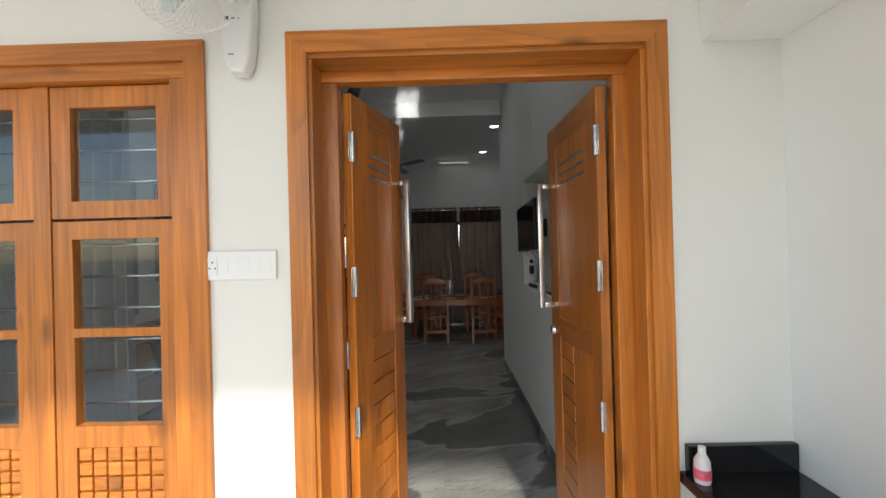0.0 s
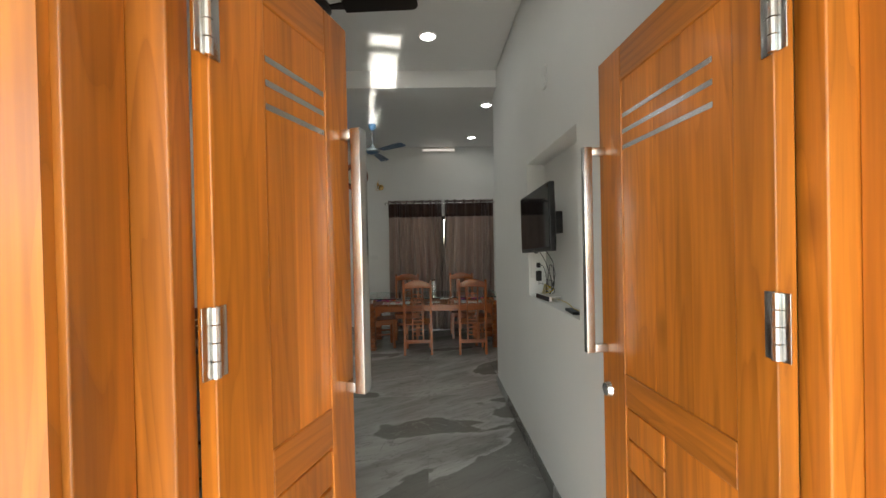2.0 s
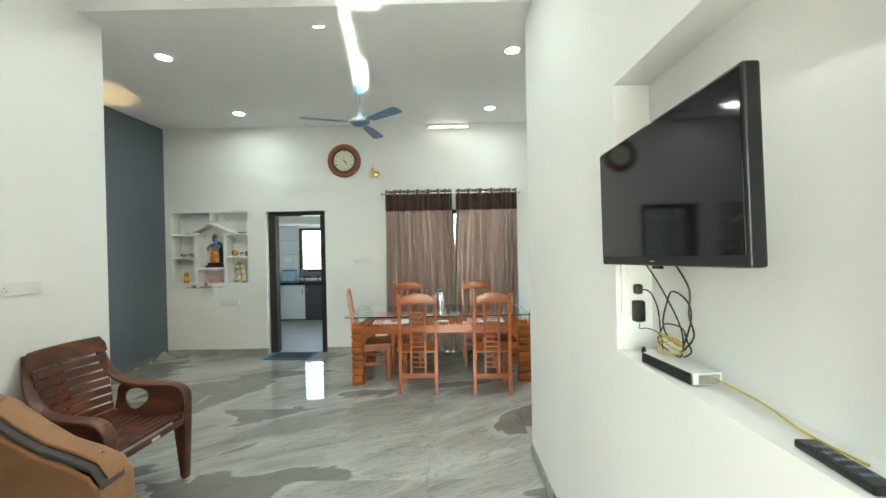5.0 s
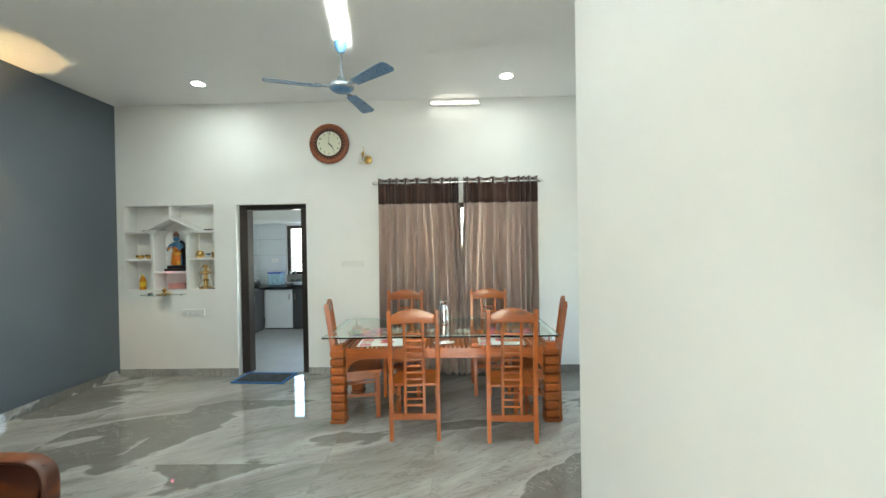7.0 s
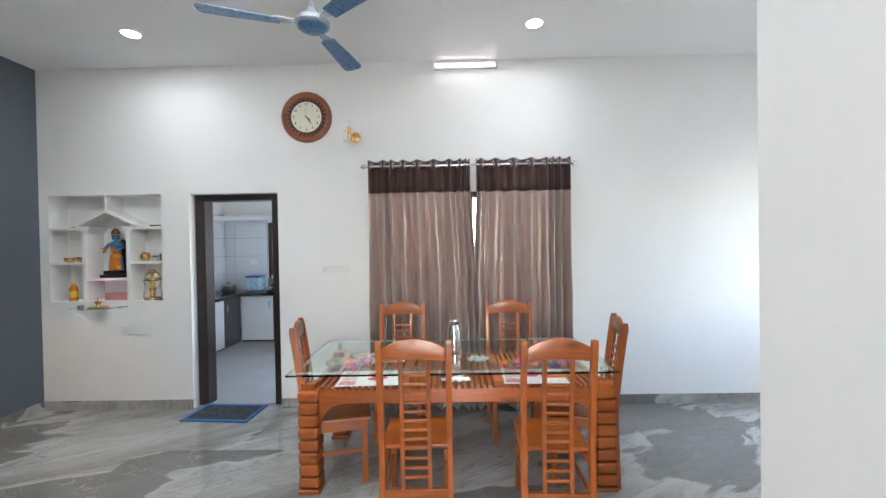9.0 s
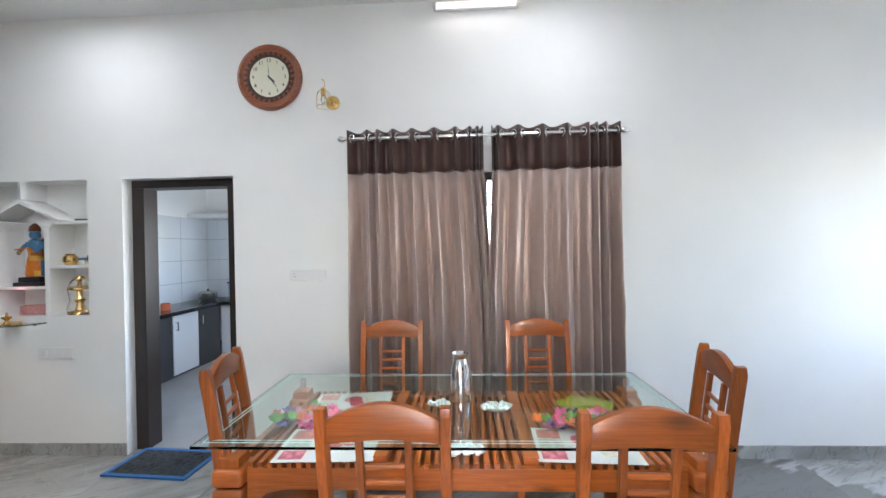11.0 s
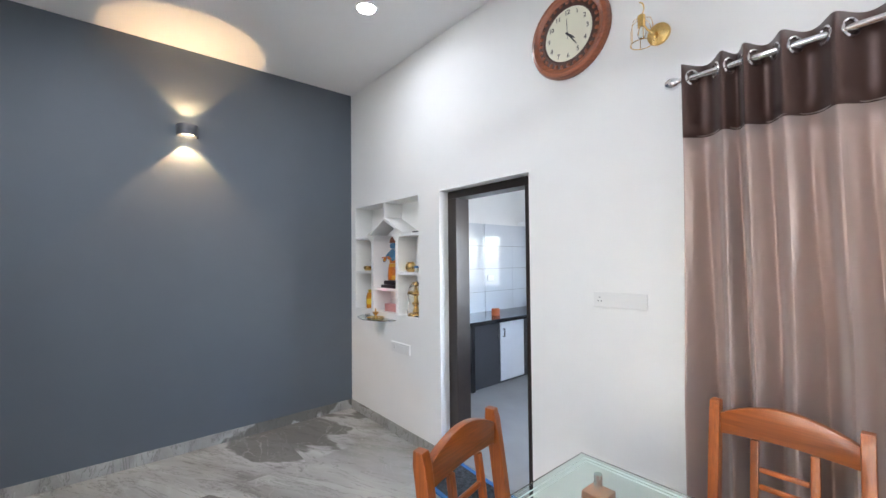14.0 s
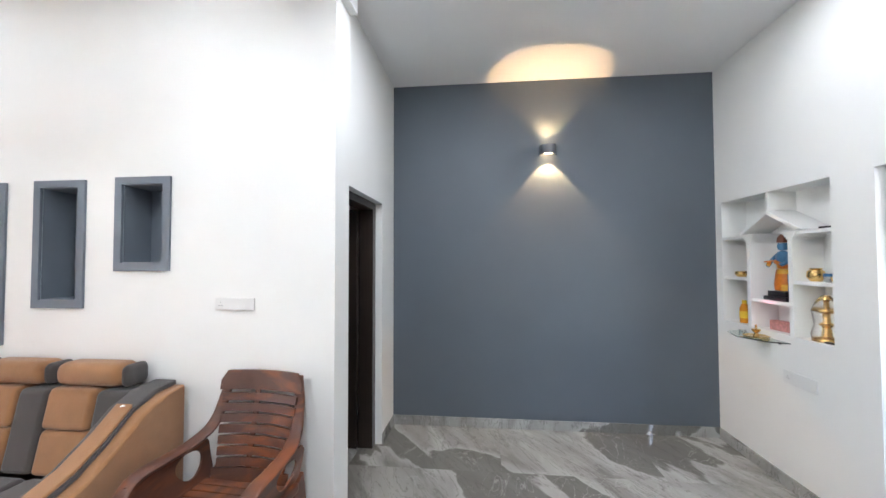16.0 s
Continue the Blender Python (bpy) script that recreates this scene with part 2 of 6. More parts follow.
def glass(name, colour=(0.92, 0.98, 0.96), rough=0.0):
    m = bpy.data.materials.new(name)
    m.use_nodes = True
    p = m.node_tree.nodes["Principled BSDF"]
    p.inputs["Base Color"].default_value = (*colour, 1)
    p.inputs["Transmission Weight"].default_value, p.inputs["Roughness"].default_value, p.inputs["IOR"].default_value = 1.0, rough, 1.45
    return m


WHITE = mat("white_wall_paint", (0.83, 0.83, 0.805), 0.62, var=0.025, scale=1.6, bump=0.05, bump_scale=140)
CEILING = mat("white_ceiling_paint", (0.86, 0.86, 0.85), 0.7, var=0.02, scale=1.2, bump=0.04, bump_scale=120)
OUTSIDE = mat("cream_outer_wall_paint", (0.76, 0.75, 0.70), 0.65, var=0.03, scale=2.0, bump=0.08, bump_scale=160)
SLATE = mat("slate_blue_wall_paint", (0.108, 0.129, 0.152), 0.55, var=0.035, scale=2.2, bump=0.06, bump_scale=140)
GREYBLUE = mat("grey_blue_paint", (0.16, 0.185, 0.22), 0.45, var=0.04, bump=0.05)
TEAK = grains("polished_teak", (0.55, 0.182, 0.022), (0.16, 0.037, 0.005), coat=0.2, freq=0.8)
CHAIRWOOD = grains("orange_brown_varnished_wood", (0.40, 0.100, 0.014), (0.20, 0.040, 0.005), rough=0.3, coat=0.3, freq=1.8)
DARKWOOD = grains("dark_stained_wood", (0.030, 0.019, 0.014), (0.010, 0.007, 0.006), rough=0.35, coat=0.2)
MARBLE = marble()
STEEL = mat("brushed_steel", (0.62, 0.61, 0.59), 0.24, 1.0, var=0.05, scale=20, bump=0.02)
CHROME = mat("chrome", (0.8, 0.8, 0.8), 0.08, 1.0, var=0.02, bump=0.0)
BRASS = mat("brass", (0.78, 0.52, 0.19), 0.25, 1.0, var=0.1, scale=30)
GLASS = glass("clear_glass")
GREENGLASS = glass("green_tinted_glass", (0.80, 0.93, 0.88))
WHITEPLASTIC = mat("white_plastic", (0.78, 0.78, 0.76), 0.35, var=0.02, bump=0.02)
BLACKPLASTIC = mat("black_plastic", (0.012, 0.012, 0.013), 0.35, var=0.1, bump=0.03)
SCREEN = mat("black_glossy_screen", (0.006, 0.006, 0.007), 0.06, var=0.05, bump=0.0)
GRANITE = mat("polished_black_granite", (0.012, 0.012, 0.013), 0.09, var=0.5, scale=160, bump=0.0)
GROUT = mat("grey_joint", (0.20, 0.20, 0.19), 0.8, var=0.1)


# ---- mesh helpers ----
def box(bm, x0, y0, z0, x1, y1, z1, bevel=0.0, seg=2, m=None):
    start = len(bm.verts)
    r = bmesh.ops.create_cube(bm, size=1.0)
    for v in r["verts"]:
        v.co = Vector((x0 + (v.co.x + 0.5) * (x1 - x0), y0 + (v.co.y + 0.5) * (y1 - y0), z0 + (v.co.z + 0.5) * (z1 - z0)))
    vs = r["verts"]
    if bevel:
        es = list({e for v in vs for e in v.link_edges})
        out = bmesh.ops.bevel(bm, geom=es, offset=bevel, segments=seg, affect="EDGES", profile=0.5)
        vs = [v for v in out["verts"]]
        vs = list({v for f in out["faces"] for v in f.verts} | set(vs))
    if m is not None:
        bmesh.ops.transform(bm, matrix=m, verts=[v for v in vs if v.is_valid])
    return bm


def boxed(*args, **kw):
    return box(bmesh.new(), *args, **kw)


def cyl(bm, p0, p1, r0, r1=None, seg=16, caps=True):
    p0, p1 = Vector(p0), Vector(p1)
    d = p1 - p0
    m = Matrix.Translation((p0 + p1) / 2) @ d.to_track_quat("Z", "Y").to_matrix().to_4x4()
    bmesh.ops.create_cone(bm, cap_ends=caps, segments=seg, radius1=r0, radius2=r0 if r1 is None else r1, depth=d.length, matrix=m)
    return bm


def lathe(bm, profile, centre=(0, 0, 0), seg=24, m=None):
    """Turns (radius, height) pairs about the z axis."""
    rings = []
    for r, h in profile:
        ring = []
        for k in range(seg):
            a = 2 * math.pi * k / seg
            co = Vector((max(r, 1e-4) * math.cos(a), max(r, 1e-4) * math.sin(a), h))
            if m is not None:
                co = m @ co
            ring.append(bm.verts.new(co + Vector(centre)))
        rings.append(ring)
    for a, b in zip(rings, rings[1:]):
        for k in range(seg):
            bm.faces.new((a[k], a[(k + 1) % seg], b[(k + 1) % seg], b[k]))
    if profile[0][0] > 1e-3 and profile[-1][0] > 1e-3:
        for k in range(seg):
            bm.faces.new((rings[-1][k], rings[-1][(k + 1) % seg], rings[0][(k + 1) % seg], rings[0][k]))
    else:
        bm.faces.new(list(reversed(rings[0])))
        bm.faces.new(rings[-1])
    return bm


def tube(bm, pts, r, seg=8):
    pts = [Vector(p) for p in pts]
    rings, up = [], Vector((0, 0, 1))
    for i, p in enumerate(pts):
        d = (pts[min(i + 1, len(pts) - 1)] - pts[max(i - 1, 0)]).normalized()
        s = d.cross(up if abs(d.dot(up)) < 0.95 else Vector((1, 0, 0))).normalized()
        u = s.cross(d)
        rings.append([bm.verts.new(p + r * (math.cos(2 * math.pi * k / seg) * s + math.sin(2 * math.pi * k / seg) * u)) for k in range(seg)])
    for a, b in zip(rings, rings[1:]):
        for k in range(seg):
            bm.faces.new((a[k], a[(k + 1) % seg], b[(k + 1) % seg], b[k]))
    bm.faces.new(list(reversed(rings[0])))
    bm.faces.new(rings[-1])
    return bm


def prism(bm, outline, axis, lo, hi, bevel=0.0):
    """An outline in the two other axes (in x, y, z order), pushed along axis from lo to hi."""
    def at(p, v):
        q = list(p)
        q.insert("xyz".index(axis), v)
        return q
    a = [bm.verts.new(at(p, lo)) for p in outline]
    b = [bm.verts.new(at(p, hi)) for p in outline]
    fs = [bm.faces.new(a), bm.faces.new(list(reversed(b)))]
    k = len(outline)
    for i in range(k):
        fs.append(bm.faces.new((a[i], b[i], b[(i + 1) % k], a[(i + 1) % k])))
    bmesh.ops.recalc_face_normals(bm, faces=fs)
    if bevel:
        bmesh.ops.bevel(bm, geom=list({e for f in fs[:2] for e in f.edges}), offset=bevel, segments=2, affect="EDGES", profile=0.5)
    return bm


def catmull(pts, n=8):
    pts = [Vector(p) for p in pts]
    out = []
    for i in range(len(pts) - 1):
        a, b, c, d = pts[max(i - 1, 0)], pts[i], pts[i + 1], pts[min(i + 2, len(pts) - 1)]
        for k in range(n):
            t = k / n
            out.append(0.5 * (2 * b + (c - a) * t + (2 * a - 5 * b + 4 * c - d) * t * t + (3 * b - a - 3 * c + d) * t ** 3))
    return out + [pts[-1]]


def weighted_normals(bm):
    """Corner normals in which large faces outweigh the narrow strips of their rounded edges."""
    bm.normal_update()
    area = {f: f.calc_area() for f in bm.faces}
    near, out = math.cos(radians(50)), []
    for f in bm.faces:
        for lp in f.loops:
            n = Vector()
            for other in lp.vert.link_faces:
                if other.normal.dot(f.normal) > near:
                    n += other.normal * area[other]
            out.append(n.normalized() if n.length > 1e-12 else f.normal.copy())
    return out


def finish(name, bm, material, smooth=None):
    bmesh.ops.recalc_face_normals(bm, faces=bm.faces)
    corners = weighted_normals(bm) if len(bm.faces) <= 130 else None
    data = bpy.data.meshes.new(name)
    if isinstance(material, dict):
        size = [max(v.co[k] for v in bm.verts) - min(v.co[k] for v in bm.verts) for k in range(3)]
        material = material["xyz"[size.index(max(size))]]
    bm.to_mesh(data)
    bm.free()
    data.materials.append(material)
    if smooth is None or smooth:
        data.shade_smooth()
        data.set_sharp_from_angle(angle=radians(35 if corners is None else 180))
        if corners:
            data.normals_split_custom_set(corners)
    return data


def part(name, bm, material, parent, label=""):
    ob = new(name, finish(name, bm, material))
    ob.parent = parent
    return tagged(ob, label)


def thing(name, label, category, m=None, group=""):
    ob = new(name)
    ob.empty_display_size = 0.1
    ob.matrix_basis = m or Matrix()
    return tagged(ob, label, category, group)


def single(name, bm, material, label, category, m=None, group=""):
    ob = new(name, finish(name, bm, material))
    ob.matrix_basis = m or Matrix()
    return tagged(ob, label, category, group)


def structure(name, bm, material, label="", category=""):
    return tagged(new(name, finish(name, bm, material)), label, category, kind="structure")


def walled(axis, lo, hi, u, v, holes=()):
    """A wall slab from lo to hi along axis, over u and v (the other two axes), with holes (u0, v0, u1, v1) through it."""
    us = sorted({*u, *[h[0] for h in holes], *[h[2] for h in holes]})
    vs = sorted({*v, *[h[1] for h in holes], *[h[3] for h in holes]})
    us, vs = [q for q in us if u[0] <= q <= u[1]], [q for q in vs if v[0] <= q <= v[1]]
    solid = {}
    for i in range(len(us) - 1):
        for j in range(len(vs) - 1):
            cu, cv = (us[i] + us[i + 1]) / 2, (vs[j] + vs[j + 1]) / 2
            solid[i, j] = not any(h[0] < cu < h[2] and h[1] < cv < h[3] for h in holes)
    bm, made = bmesh.new(), {}

    def vert(i, j, s):
        if (i, j, s) not in made:
            q = [us[i], vs[j]]
            q.insert("xyz".index(axis), (lo, hi)[s])
            made[i, j, s] = bm.verts.new(q)
        return made[i, j, s]

    for (i, j), full in solid.items():
        if not full:
            continue
        for s in (0, 1):
            bm.faces.new([vert(i, j, s), vert(i + 1, j, s), vert(i + 1, j + 1, s), vert(i, j + 1, s)])
        for di, dj, e in ((-1, 0, ((0, 0), (0, 1))), (1, 0, ((1, 0), (1, 1))), (0, -1, ((0, 0), (1, 0))), (0, 1, ((0, 1), (1, 1)))):
            if not solid.get((i + di, j + dj), False):
                (a, b), (c, d) = e
                bm.faces.new([vert(i + a, j + b, 0), vert(i + c, j + d, 0), vert(i + c, j + d, 1), vert(i + a, j + b, 1)])
    return bm


# ---- the large structure ----
XR, XS, XB, YW, YL, YS, YB0 = 0.714, -2.36, -4.05, 8.102, 5.073, 5.125, 4.93
FY0, FY1 = 1.30, 1.53
structure("wall_front", walled("y", FY0, FY1, (-4.3, 1.335), (0, 3.6), [(-0.455, 0, 0.672, 2.185), (-2.39, 0.40, -0.79, 2.17)]), OUTSIDE, "cream painted outer wall round the teak double door", "wall")
structure("wall_front_lining", walled("y", FY1 + 0.001, FY1 + 0.012, (XS, XR), (0, ZC), [(-0.455, 0, 0.672, 2.185), (-2.39, 0.40, -0.79, 2.17)]), WHITE, "white painted inner face of the front wall", "wall")
structure("wall_tv", walled("x", XR, XR + 0.23, (FY1, YB1), (0, ZC), [(2.715, 1.17, 3.70, 2.125)]), WHITE, "white painted wall with a recess for the television", "wall")
structure("recess_back", boxed(XR + 0.13, 2.70, 1.15, XR + 0.225, 3.715, 2.14), WHITE, "white back of the television recess", "wall")
structure("wall_sofa", walled("x", XS - 0.23, XS, (FY1, YS), (0, ZC), [(3.78, 1.601, 4.063, 2.081), (3.22, 1.37, 3.488, 2.072), (2.655, 1.134, 2.933, 2.072), (2.09, 0.904, 2.363, 2.072)]), WHITE, "white painted wall with tall grey recesses", "wall")
structure("wall_passage", walled("y", YL - 0.2, YL, (XB - 0.2, XS - 0.23), (0, ZC), [(-3.61, 0, -2.724, 2.12)]), WHITE, "white painted wall with a dark door", "wall")
structure("wall_slate", boxed(XB - 0.2, YL, 0, XB, YW + 0.25, ZC), SLATE, "slate blue accent wall", "wall")
structure("wall_north", walled("y", YW, YW + 0.24, (XB, 3.85), (0, ZC), [(-3.957, 1.077, -2.833, 2.125), (-2.552, 0, -1.675, 2.12), (-0.50, 0.92, 0.90, 2.10)]), WHITE, "white painted dining room wall", "wall")
structure("wall_stair", boxed(2.21, 5.30, 0, 2.36, 6.95, ZC), WHITE, "white painted end of a partition wall", "wall")
structure("wall_inner", boxed(XR + 0.23, YB1 - 0.1, 0, 3.85, YB1 + 0.12, ZC), WHITE, "white painted inner wall", "wall")
structure("wall_east", walled("x", 3.85, 4.05, (YB1 - 0.1, YW + 0.24), (0, ZC), [(6.3, 0.9, 7.2, 2.3)]), WHITE, "white painted end wall", "wall")
structure("ceiling", boxed(-4.3, FY1, ZC, 4.1, 8.36, ZC + 0.2), CEILING, "flat white painted ceiling", "ceiling")
structure("beam", boxed(XS - 0.23, YB0, 3.19, XR, YB1, ZC - 0.001), CEILING, "white ceiling beam between living and dining space", "beam")
structure("ceiling_roof_porch", boxed(-4.3, -1.15, 2.75, 3.0, FY0, 2.95), OUTSIDE, "cream painted porch slab", "ceiling")
structure("wall_porch_side", boxed(1.108, -3.0, 0, 1.335, FY0, 2.75), WHITE, "cream painted porch side wall in sunlight", "wall")
structure("beam_porch", boxed(0.845, -0.9, 2.17, 1.107, FY0 - 0.001, 2.749), WHITE, "cream painted porch beam", "beam")
# out of view; its pale colour serves as a reflector for the porch walls
structure("ground", boxed(-400, -400, -0.6, 400, 400, -0.08), mat("pale_bounce_yard", (0.36, 0.32, 0.27), 0.9, var=0.3, scale=0.7, bump=0.4), "unseen yard, made pale to bounce light into the porch", "ground")
# paled and run further out than needed, to throw light onto the side wall
structure("floor_porch", boxed(-4.3, -5.0, -0.3, 1.107, FY0, 0.0), mat("polished_bounce_porch_floor", (0.68, 0.66, 0.61), 0.07, var=0.08, bump=0), "unseen polished porch floor, made pale to bounce light", "floor")
structure("wall_bedroom", boxed(-4.3, 3.3, 0, -2.75, 3.5, ZC), WHITE, "white painted wall behind the dark door", "wall")
structure("wall_house_west", boxed(-4.5, FY0, 0, -4.3, 8.3, 3.6), OUTSIDE, "cream painted outer wall", "wall")

# recess linings of the sofa wall
for y0, z0, y1, z1 in ((3.736, 1.553, 4.101, 2.125), (3.177, 1.324, 3.531, 2.115), (2.608, 1.089, 2.975, 2.109), (2.042, 0.856, 2.41, 2.109)):
    n = thing("wall_niche", "grey-blue framed recess in the white wall", "niche", pose(XS, (y0 + y1) / 2, z0), "grey wall recesses")
    h, w = z1 - z0, (y1 - y0) / 2
    part("frame", walled("x", -0.002, 0.016, (-w, w), (0, h), [(-w + 0.047, 0.05, w - 0.047, h - 0.045)]), GREYBLUE, n)
    part("lining", walled("x", -0.2, -0.003, (-w + 0.047, w - 0.047), (0.05, h - 0.045), [(-w + 0.051, 0.054, w - 0.051, h - 0.049)]), GREYBLUE, n)
    part("back", boxed(-0.212, -w + 0.04, 0.045, -0.201, w - 0.04, h - 0.04), GREYBLUE, n)

# ---- front door ----
df = thing("door_frame", "wide polished teak frame of the front door", "door frame", pose(0, 0, 0))
def mitred(x0, x1, z0, z1, wide, parent):
    """Flat surround of boards with mitred corners; z0 None leaves the foot open."""
    low = 0.0 if z0 is None else z0
    foot = low if z0 is None else low + wide
    part("architrave", prism(bmesh.new(), [(x0, low), (x0, z1), (x0 + wide, z1 - wide), (x0 + wide, foot)], "y", 1.284, 1.299), TEAK["z"], parent)
    part("architrave", prism(bmesh.new(), [(x1, low), (x1, z1), (x1 - wide, z1 - wide), (x1 - wide, foot)], "y", 1.284, 1.299), TEAK["z"], parent)
    part("architrave", prism(bmesh.new(), [(x0, z1), (x1, z1), (x1 - wide, z1 - wide), (x0 + wide, z1 - wide)], "y", 1.284, 1.299), TEAK["x"], parent)
    if z0 is not None:
        part("architrave", prism(bmesh.new(), [(x0, z0), (x1, z0), (x1 - wide, z0 + wide), (x0 + wide, z0 + wide)], "y", 1.284, 1.299), TEAK["x"], parent)


mitred(-0.508, 0.731, None, 2.238, 0.068, df)
part("head", boxed(-0.455, 1.2995, 2.155, 0.672, 1.40, 2.184, 0.003), TEAK["x"], df)
part("head_stop", boxed(-0.455, 1.4005, 2.118, 0.672, 1.455, 2.184, 0.004), TEAK["x"], df)
for x0, x1, x2, x3 in ((-0.455, -0.428, -0.455, -0.372), (0.648, 0.672, 0.598, 0.672)):
    part("jamb", boxed(x0, 1.2995, 0, x1, 1.40, 2.1545, 0.003), TEAK["z"], df)
    part("stop", boxed(x2, 1.4005, 0, x3, 1.455, 2.1175, 0.004), TEAK["z"], df)


def door_leaf(width, m, flip):
    """Leaf in its own axes: hinge at x = 0, free edge at x = width, front at y = 0."""
    d = thing("door_leaf", "open polished teak door leaf with steel strips and handle", "door", m, "front door leaves")
    h, t = 2.09, 0.036
    sh, sl = (0.085, 0.13) if flip else (0.122, 0.098)
    part("hinge_stile", boxed(0, 0, 0, sh, t, h, 0.003), TEAK["z"], d)
    part("lock_stile", boxed(width - sl, 0, 0, width, t, h, 0.003), TEAK["z"], d)
    a, b = sh + 0.0005, width - sl - 0.0005
    part("top_rail", boxed(a, 0, h - 0.1, b, t, h, 0.003), TEAK["x"], d)
    part("mid_rail", boxed(a, 0, 1.08, b, t, 1.17, 0.003), TEAK["x"], d)
    part("bottom_rail", boxed(a, 0, 0, b, t, 0.12, 0.003), TEAK["x"], d)
    # the upper field is glued up from two or three boards
    cuts = [a, a + 0.42 * (b - a), b] if not flip else [a, a + 0.30 * (b - a), a + 0.63 * (b - a), b]
    for x0, x1 in zip(cuts, cuts[1:]):
        part("upper_panel", boxed(x0 + 0.0001, 0.004, 1.1705, x1 - 0.0001, t - 0.006, h - 0.1005), TEAK["z"], d)
    p0 = b - 0.165 if flip else a
    if flip:
        part("lower_panel", boxed(a, 0.005, 0.1205, p0 - 0.003, t - 0.005, 1.0795, 0.004), TEAK["z"], d)
    k = 11
    step = (1.08 - 0.12) / k
    for i in range(k):
        part("plank", boxed(p0, 0.004, 0.1205 + i * step, b, t - 0.005, 0.12 + (i + 1) * step - 0.006, 0.004), TEAK["z"], d)
    part("groove_back", boxed(a, 0.012, 0.1205, b, t - 0.012, 1.0795), TEAK["z"], d)
    s0, s1 = (0.135, 0.495) if flip else (a + 0.004, b - 0.004)
    for z in (1.798, 1.842, 1.886):
        part("steel_strip", boxed(s0, 0.0032, z, min(s1, b - 0.001), 0.0039, z + 0.012), STEEL, d, "brushed steel strip")
    hx, off, hw = (width - 0.03, 0.042, 0.011) if flip else (width - 0.024, 0.028, 0.018)
    hb, low = bmesh.new(), 1.205 if flip else 1.185
    box(hb, hx - hw, -off - 0.026, low, hx + hw, -off, 1.83, 0.002)
    for z in (low + 0.002, 1.804):
        box(hb, hx - hw, -off + 0.0005, z, hx + hw, -0.0005, z + 0.024, 0.002)
    part("pull_handle", hb, STEEL, d, "long square steel pull handle")
    if flip:
        lb = bmesh.new()
        cyl(lb, (hx - 0.01, -0.014, 1.095), (hx - 0.01, -0.0002, 1.095), 0.019, 0.024, 20)
        part("lock", lb, CHROME, d, "round chrome lock")
    for z in (0.38, 0.895, 1.40, 1.89):
        g = bmesh.new()
        box(g, 0.001, -0.003, z - 0.055, 0.02, -0.0002, z + 0.055, 0.0008)
        for q in range(4):
            cyl(g, (-0.005, -0.006, z - 0.054 + q * 0.0275), (-0.005, -0.006, z - 0.054 + q * 0.0275 + 0.0255), 0.007, seg=10)
        box(g, -0.026, -0.003, z - 0.055, -0.009, -0.0002, z + 0.055, 0.0008)
        part("hinge", g, STEEL, d, "steel butt hinge")
    return d


def leaf_pose(hinge, free):
    d = Vector(free) - Vector(hinge)
    return pose(hinge[0], hinge[1], 0.006, 0, 0, math.degrees(math.atan2(d.y, d.x)))


# the narrow leaf turns its outer face to the right of the way in, the wide one to the left
HL, FL, HR, FR = (-0.335, 1.44), (-0.205, 1.835), (0.552, 1.44), (0.532, 2.045)
left = door_leaf(math.dist(HL, FL), leaf_pose(HL, FL), False)
right = door_leaf(math.dist(HR, FR), leaf_pose(HR, FR) @ Matrix.Diagonal((1, -1, 1, 1)), True)

# ---- porch window ----
wf = thing("porch_window", "teak window with glazed shutters and carved lower panels", "window")
mitred(-2.45, -0.779, 0.34, 2.222, 0.066, wf)
part("frame_head", boxed(-2.389, 1.30, 2.105, -0.791, 1.42, 2.169, 0.003), TEAK["x"], wf)
part("frame_sill", boxed(-2.389, 1.30, 0.401, -0.791, 1.42, 0.46, 0.003), TEAK["x"], wf)
for x0, x1 in ((-2.389, -2.31), (-1.83, -1.77), (-1.398, -1.34), (-0.905, -0.791)):
    part("mullion", boxed(x0, 1.30 + 0.03 * (x1 > -2 and x0 < -1), 0.4605, x1, 1.42, 2.1045, 0.003), TEAK["z"], wf)


